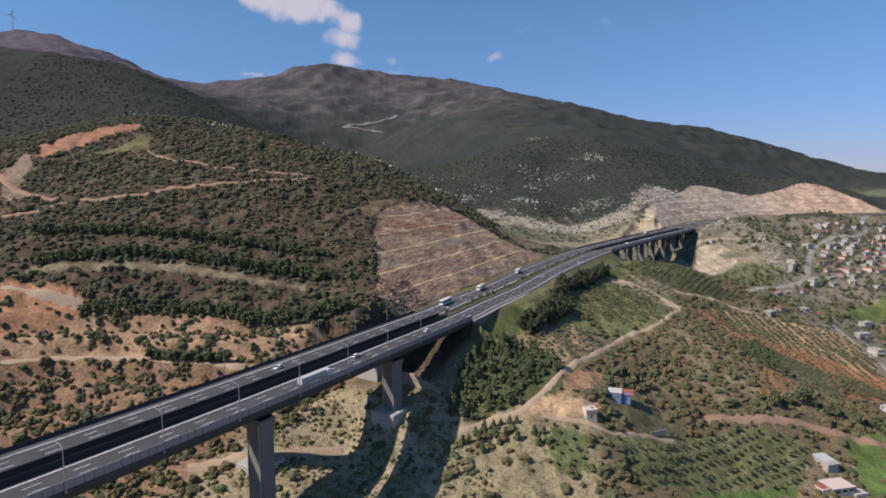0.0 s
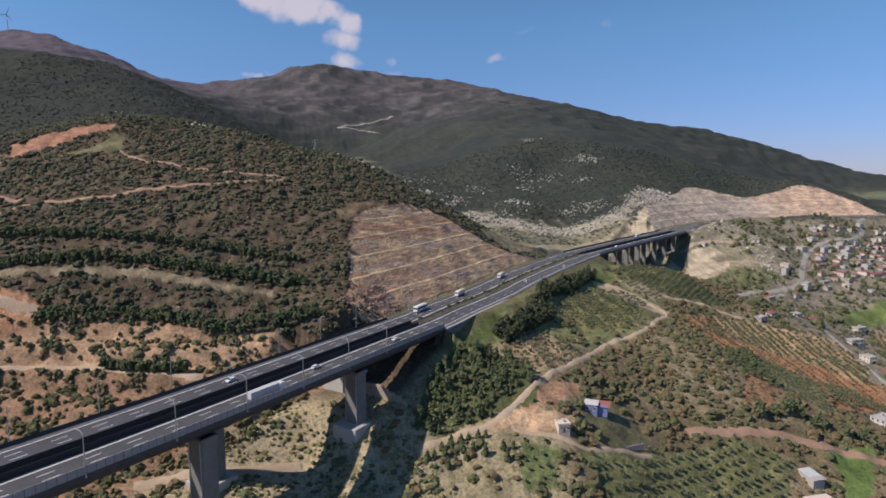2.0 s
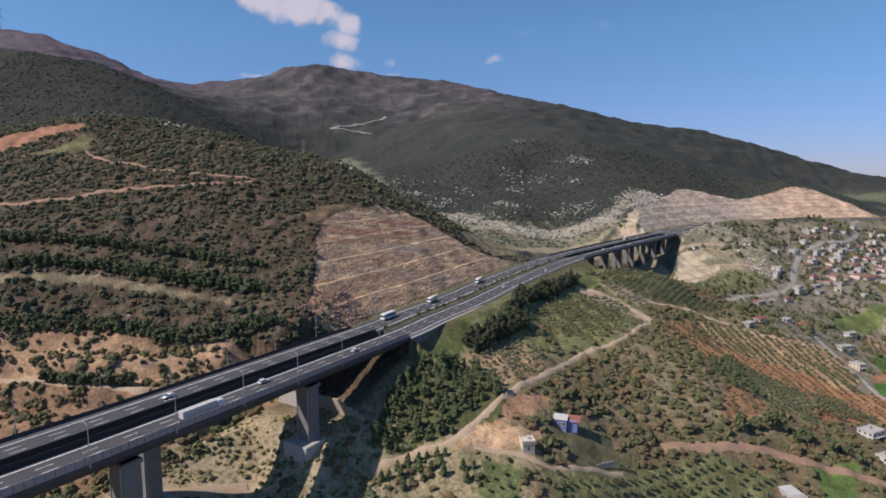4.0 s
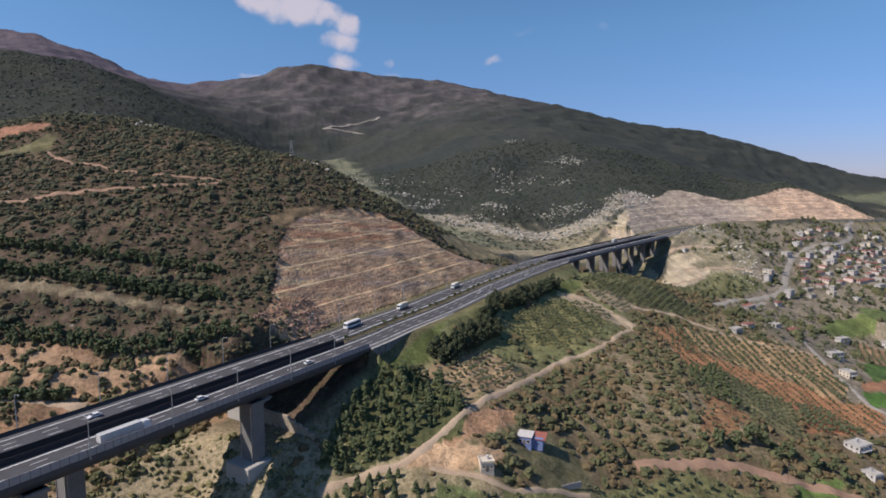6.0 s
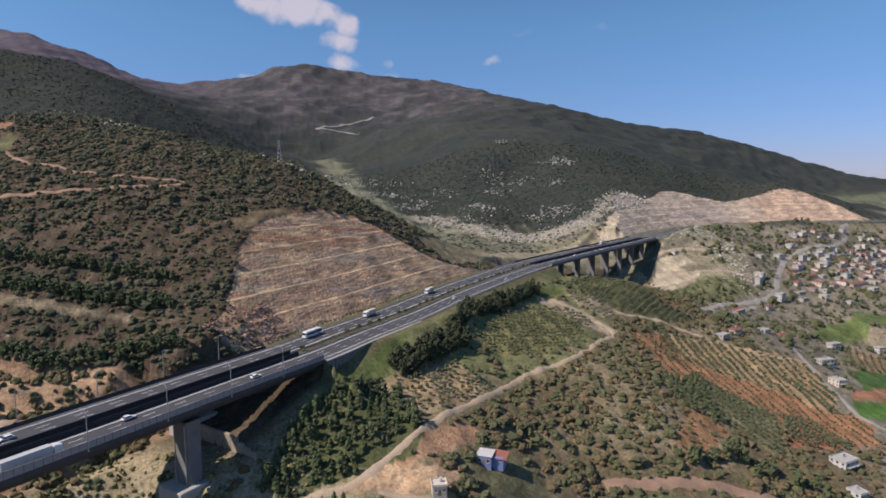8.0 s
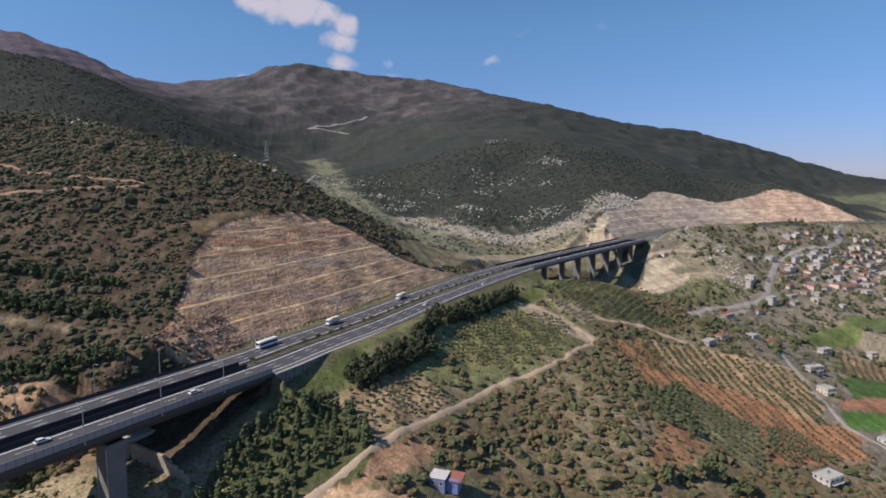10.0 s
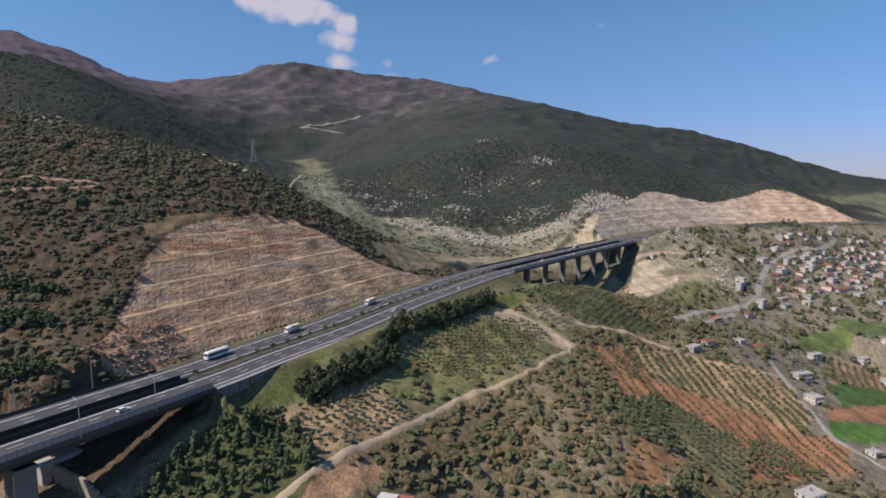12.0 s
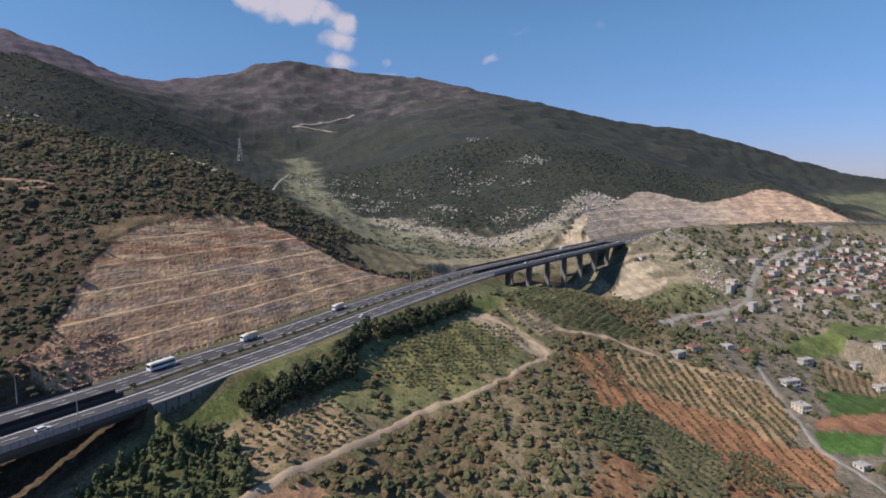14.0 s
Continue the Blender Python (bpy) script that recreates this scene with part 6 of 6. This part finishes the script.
for kind, x, y, turn in ((1, 313, 536, 30), (4, 352, 562, 25), (3, 367, 561, 25), (7, 296, 522, 35), (5, 364, 631, 35), (1, 414, 667, 30), (6, 443, 695, 35), (6, 434, 724, 40), (2, 443, 740, 40),
                         (4, 477, 803, 30), (0, 509, 816, 25), (6, 545, 824, 30), (3, 488, 740, 30), (7, 480, 720, 25), (0, 584, 855, 30), (2, 552, 802, 25), (6, 587, 836, 35), (0, 583, 806, 30),
                         (2, 646, 869, 35), (0, 569, 773, 25), (7, 590, 797, 30), (4, 611, 804, 25), (0, 728, 948, 30), (6, 709, 913, 25), (2, 746, 943, 30), (3, 708, 871, 25), (1, 534, 743, 25),
                         (3, 561, 747, 20), (0, 572, 730, 20), (4, 590, 721, 20), (7, 473, 702, 30), (2, 500, 708, 25), (4, 526, 703, 20), (0, 562, 882, 30), (1, 570, 904, 30), (0, 710, 993, 25),
                         (4, 749, 999, 20), (0, 441, 600, 20), (0, 374, 512, 15), (2, 359, 474, 15), (0, 496, 612, 15), (2, 512, 607, 15), (0, 489, 573, 10), (4, 352, 408, 20), (4, 352, 768, 30), (0, 276, 346, 25), (4, 262, 316, 20)):
    put_house(kind, x, y, turn)
# the village: houses strung along its lanes
VILLAGE = [(508, 812), (560, 850), (640, 910), (736, 975), (800, 986), (720, 880), (631, 765), (552, 738), (490, 722), (470, 740)]
UPPER = [(545, 890), (598, 934), (731, 995), (800, 1000), (788, 985), (658, 925)]
gv = np.random.default_rng(77)
for poly, want in ((VILLAGE, 92), (UPPER, 14)):
    p = np.array(poly)
    tries = made = 0
    while made < want and tries < 6000:
        tries += 1
        x, y = gv.uniform(p[:, 0].min(), p[:, 0].max()), gv.uniform(p[:, 1].min(), p[:, 1].max())
        if not inside(np.array([x]), np.array([y]), poly)[0] or on_track(np.array([x]), np.array([y]), 8.0)[0]:
            continue
        if min(math.hypot(x - a, y - b) for a, b in placed) < 13.0:
            continue
        put_house(int(gv.choice([0, 1, 1, 2, 3, 3, 3, 4, 5, 5, 7, 7])), x, y, gv.choice([25, 35, 115, -55]) + gv.uniform(-12, 12))
        made += 1


# the blue house with its red-roofed lean-to
def blue_house():
    top = thing("house", set_down(None, 85.0, 279.5, -18), "small blue-painted house with a white flat roof", "house")
    bm = bmesh.new()
    box(bm, 0, 0, -2.5, 6.0, 6.4, 5.9, 0.05)
    part("wall", bm, BLUE, top)
    bm = bmesh.new()
    box(bm, 0, 0, 3.4, 6.6, 7.0, 0.25, 0.05)
    part("roof", bm, WHITE, top, "white flat roof slab")
    bm = bmesh.new()
    box(bm, 5.2, 1.2, -2.5, 4.6, 5.6, 5.2, 0.05)
    part("lean_to", bm, BLUE, top, "blue lean-to at the side")
    bm = bmesh.new()
    box(bm, 5.8, 1.2, 2.75, 5.6, 6.4, 0.16)
    bmesh.ops.rotate(bm, verts=bm.verts, cent=(5.8, 1.2, 2.8), matrix=Matrix.Rotation(radians(9), 3, "X"))
    part("lean_to_roof", bm, BRICK_RED, top, "sloping roof of red sheet")
    for x in (-1.6, 1.6):
        window(top, pose(x, -3.2, 1.0), 1.2, 1.2, WHITE)
    window(top, pose(-3.0, 0.5, 1.0, 0, 0, -90), 1.2, 1.2, WHITE)
    bm = bmesh.new()
    box(bm, 0, -3.2, 0, 0.95, 0.12, 2.05, 0.02)
    part("door", bm, WOOD, top, "brown wooden door")
    return top


def hut():
    top = thing("hut", set_down(None, 66.5, 255.5, 8), "small cream block hut with a flat roof", "hut")
    bm = bmesh.new()
    box(bm, 0, 0, -2, 5.2, 5.0, 5.4, 0.05)
    part("wall", bm, CREAM, top)
    bm = bmesh.new()
    box(bm, 0, 0, 3.4, 5.7, 5.5, 0.2, 0.04)
    for sx, sy, lx, ly in ((0, -1, 5.7, 0.2), (0, 1, 5.7, 0.2), (-1, 0, 0.2, 5.5), (1, 0, 0.2, 5.5)):
        box(bm, sx * 2.7, sy * 2.6, 3.6, lx, ly, 0.5)
    part("roof", bm, CREAM, top)
    bm = bmesh.new()
    rod(bm, (0.6, 0.5, 3.6), (0.6, 0.5, 5.0), 0.6, sides=12)
    part("water_tank", bm, WHITE, top, "white rooftop water tank")
    for x in (-1.5, 1.5):
        window(top, pose(x, -2.5, 1.4), 0.9, 0.7, CREAM)
    bm = bmesh.new()
    box(bm, 0, -2.5, 0, 0.95, 0.12, 2.05, 0.02)
    part("door", bm, WOOD, top, "dark wooden door")
    return top


def farmhouse():
    """Two joined blocks with a yard, and a long white-roofed shed behind."""
    top = thing("farmhouse", set_down(None, 187.5, 263, 12), "white farmhouse with a pinkish terrace roof", "house")
    bm = bmesh.new()
    box(bm, 0, 0, -3, 11, 8, 6.2, 0.05)
    part("wall", bm, WHITE, top)
    bm = bmesh.new()
    box(bm, -0.5, 0.3, 3.2, 13, 9, 0.25, 0.04)
    part("roof", bm, PINK, top, "flat pinkish terrace roof")
    bm = bmesh.new()
    box(bm, -8.2, 1, -3, 4.5, 6, 5.4, 0.05)
    part("annexe", bm, PINK, top)
    bm = bmesh.new()
    box(bm, -8.2, 1, 2.4, 4.2, 4.4, 0.14, 0.03)
    part("annexe_roof", bm, BRICK_RED, top, "dark red sheet roof")
    for x in (-3.6, 0, 3.6):
        window(top, pose(x, -4, 1.0), 2.4, 1.3, WHITE)
    bm = bmesh.new()
    box(bm, 8.5, -1, -3, 7, 9, 3.1, 0.05)
    part("terrace", bm, PALE_CONCRETE, top, "pale concrete terrace")
    shed = thing("shed", set_down(None, 191, 278, 14), "long shed with a white sheet roof", "shed")
    bm = bmesh.new()
    box(bm, 0, 0, -3, 6.5, 9, 5.6, 0.05)
    part("wall", bm, GREY_WALL, shed)
    bm = bmesh.new()
    box(bm, 0, 0, 2.65, 7.4, 10, 0.15)
    bmesh.ops.rotate(bm, verts=bm.verts, cent=(0, 0, 2.7), matrix=Matrix.Rotation(radians(6), 3, "X"))
    part("roof", bm, TARP, shed, "white sheet roof")
    return top


blue_house()
hut()
farmhouse()


# a low garden wall with posts below the blue house
def garden_wall():
    top = thing("garden_wall", set_down(None, 99, 264, 22), "low grey garden wall with wooden posts", "wall")
    bm = bmesh.new()
    box(bm, 0, 0, -1.5, 15, 0.4, 2.6, 0.04)
    part("wall_body", bm, GREY_WALL, top)
    for k in range(6):
        bm = bmesh.new()
        rod(bm, (-7 + k * 2.8, 0, 1.0), (-7 + k * 2.8, 0, 2.5), 0.08, sides=6)
        part("post", bm, WOOD, top)
    return top


garden_wall()


# ---- vehicles ----
def wheels(top, places, r, w):
    for x, y in places:
        bm = bmesh.new()
        rod(bm, (x, y - w / 2, r), (x, y + w / 2, r), r, sides=14)
        wheel = part("wheel", bm, RUBBER, top)
        bm = bmesh.new()
        rod(bm, (x, y - w / 2 - 0.02, r), (x, y + w / 2 + 0.02, r), r * 0.55, sides=10)
        part("rim", bm, STEEL, wheel)


def prism(bm, profile, w):
    """A side profile (x, z) drawn out to the width w."""
    a = [bm.verts.new((x, -w / 2, z)) for x, z in profile]
    b = [bm.verts.new((x, w / 2, z)) for x, z in profile]
    n = len(profile)
    bm.faces.new(a)
    bm.faces.new(b[::-1])
    for k in range(n):
        bm.faces.new((a[k], b[k], b[(k + 1) % n], a[(k + 1) % n]))
    bmesh.ops.recalc_face_normals(bm, faces=bm.faces)


def car(mat, label):
    top = thing("car", Matrix.Identity(4), label, "car", "cars on the motorway")
    bm = bmesh.new()
    prism(bm, [(-2.2, 0.35), (2.2, 0.35), (2.25, 0.7), (1.1, 0.92), (-2.1, 0.98), (-2.25, 0.7)], 1.75)
    body = part("body", bm, mat, top)
    for sx, col in ((2.2, WHITE), (-2.22, BRICK_RED)):
        for sy in (-0.6, 0.6):
            bm = bmesh.new()
            box(bm, sx, sy, 0.62, 0.08, 0.35, 0.16)
            part("headlight" if sx > 0 else "tail_light", bm, col, body)
    bm = bmesh.new()
    prism(bm, [(-1.95, 0.95), (1.05, 0.9), (0.35, 1.4), (-1.5, 1.42)], 1.5)
    part("cabin_glass", bm, GLASS, top)
    bm = bmesh.new()
    prism(bm, [(-1.55, 1.4), (0.4, 1.38), (0.3, 1.46), (-1.45, 1.48)], 1.5)
    part("roof", bm, mat, top)
    wheels(top, [(1.35, -0.8), (1.35, 0.8), (-1.35, -0.8), (-1.35, 0.8)], 0.33, 0.22)
    return top


def lorry(load, label, length):
    top = thing("lorry", Matrix.Identity(4), label, "lorry", "lorries on the motorway")
    bm = bmesh.new()
    prism(bm, [(length / 2 - 2.3, 0.6), (length / 2, 0.6), (length / 2, 2.1), (length / 2 - 0.25, 3.2), (length / 2 - 2.3, 3.5)], 2.45)
    cab = part("cab", bm, CAR_WHITE, top)
    bm = bmesh.new()
    box(bm, length / 2 - 0.06, 0, 1.95, 0.2, 2.2, 0.85)
    part("windscreen", bm, GLASS, cab)
    bm = bmesh.new()
    box(bm, -1.4, 0, 1.2, length - 3.0, 2.5, 2.5, 0.06)
    part("trailer", bm, load, top)
    bm = bmesh.new()
    box(bm, -0.6, 0, 0.75, length - 1.6, 1.0, 0.4)
    part("chassis", bm, CAR_GREY, top)
    xs = [length / 2 - 1.2, length / 2 - 4.4] + [-length / 2 + 1.2 + 1.3 * k for k in range(3 if length > 13 else 1)]
    wheels(top, [(x, sy) for x in xs for sy in (-1.05, 1.05)], 0.5, 0.35)
    return top


def bus():
    top = thing("bus", Matrix.Identity(4), "white coach with dark side windows", "bus")
    bm = bmesh.new()
    prism(bm, [(-6.2, 0.45), (6.2, 0.45), (6.25, 1.6), (6.0, 3.2), (5.6, 3.45), (-6.0, 3.45), (-6.25, 3.1)], 2.5)
    part("body", bm, CAR_WHITE, top)
    bm = bmesh.new()
    box(bm, -0.2, 0, 1.6, 11.4, 2.54, 1.1)
    part("side_window", bm, GLASS, top)
    bm = bmesh.new()
    box(bm, 6.12, 0, 1.5, 0.2, 2.3, 1.4)
    part("windscreen", bm, GLASS, top)
    wheels(top, [(x, sy) for x in (4.0, -3.2, -4.5) for sy in (-1.1, 1.1)], 0.5, 0.32)
    return top


def drive(ob, s, off):
    """Stands a vehicle in its lane, headed with the traffic."""
    m = turned(s, off, 0.04) @ pose(0, 0, 0, 0, 0, 0 if off > 0 else 180)
    return m


white_car, grey_car = car(CAR_WHITE, "white hatchback car on the motorway"), car(CAR_GREY, "dark grey car on the motorway")
for ob, spots in ((white_car, ((728, 6.6), (779, 10.1), (699, -10.1), (951, 10.1), (1032, 13.6), (1190, 6.6))), (grey_car, ((1010, -6.6), (1342, -10.1), (1250, 10.1)))):
    for k, (s, o) in enumerate(spots):
        if k == 0:
            ob.matrix_world = drive(ob, s, o)
        else:
            copy_thing(ob, drive(ob, s, o))
truck = lorry(TARP, "white articulated lorry with a grey trailer", 16.0)
truck.matrix_world = drive(truck, 696, 13.2)
small_truck = lorry(CREAM, "white box lorry with a cream load box", 9.5)
small_truck.matrix_world = drive(small_truck, 886, -13.4)
copy_thing(small_truck, drive(small_truck, 960, -13.4))
copy_thing(small_truck, drive(small_truck, 1300, -13.4))
coach = bus()
coach.matrix_world = drive(coach, 838, -13.4)


# ---- poles ----
def utility_pole():
    top = thing("utility_pole", Matrix.Identity(4), "weathered wooden utility pole with a crossarm", "utility pole", "utility poles")
    bm = bmesh.new()
    rod(bm, (0, 0, -0.6), (0, 0, 9.0), 0.15, 0.1)
    part("pole", bm, WOOD, top)
    bm = bmesh.new()
    box(bm, 0, 0, 8.3, 1.8, 0.14, 0.14)
    part("crossarm", bm, WOOD, top)
    for x in (-0.8, 0, 0.8):
        bm = bmesh.new()
        rod(bm, (x, 0, 8.44), (x, 0, 8.7), 0.06, sides=6)
        part("insulator", bm, WHITE, top)
    return top


pole = utility_pole()
for k, (x, y) in enumerate(((208, 296), (232, 330), (256, 372), (330, 470), (360, 500), (395, 545), (380, 590), (300, 560))):
    m = set_down(None, x, y, 30 + 7 * k)
    if k == 0:
        pole.matrix_world = m
    else:
        copy_thing(pole, m)


# a lattice pylon on the mountain side
def pylon(x, y, h):
    top = thing("pylon", pose(x, y, float(surface(x, y)) - 1), "grey steel lattice power pylon on the slope", "pylon")
    bm = bmesh.new()
    for sx in (-1, 1):
        for sy in (-1, 1):
            rod(bm, (sx * h * 0.1, sy * h * 0.1, 0), (sx * h * 0.015, sy * h * 0.015, h), 0.35, 0.2, 5)
    for k in range(6):
        z0, z1 = h * k / 6, h * (k + 1) / 6
        a, b = h * (0.1 - 0.085 * k / 6), h * (0.1 - 0.085 * (k + 1) / 6)
        for s1, s2 in ((-1, 1), (1, -1)):
            rod(bm, (s1 * a, -a, z0), (s2 * b, -b, z1), 0.16, sides=4)
            rod(bm, (-a, s1 * a, z0), (-b, s2 * b, z1), 0.16, sides=4)
    part("lattice", bm, STEEL, top)
    for z in (0.72, 0.84, 0.95):
        bm = bmesh.new()
        rod(bm, (-h * 0.16, 0, h * z), (h * 0.16, 0, h * z), 0.25, sides=5)
        part("crossarm", bm, STEEL, top)
    return top


pylon(-235, 1180, 42)


# a wind turbine on the far ridge
def wind_turbine(x, y, h):
    top = thing("wind_turbine", pose(x, y, float(surface(x, y)) - 2, 0, 0, 25), "white wind turbine on the distant ridge", "wind turbine")
    bm = bmesh.new()
    rod(bm, (0, 0, 0), (0, 0, h), 2.4, 1.3, 12)
    part("tower", bm, WHITE, top)
    bm = bmesh.new()
    box(bm, 0, 1.5, h - 1.2, 3.2, 9, 3.4, 0.5)
    part("nacelle", bm, WHITE, top)
    bm = bmesh.new()
    rod(bm, (0, -5.0, h + 0.4), (0, -2.8, h + 0.4), 1.0, 1.8, 10)
    hub = part("hub", bm, WHITE, top)
    for k in range(3):
        a = radians(20 + 120 * k)
        bm = bmesh.new()
        prism(bm, [(-1.6, 1.5), (1.6, 1.5), (2.0, 8.0), (0.3, 38.0), (-0.3, 38.0)], 0.5)
        blade = part("blade", bm, WHITE, hub)
        blade.matrix_basis = Matrix.Translation((0, -3.8, h + 0.4)) @ Matrix.Rotation(a, 4, "Y")
    return top


wind_turbine(-2010, 2860, 70)
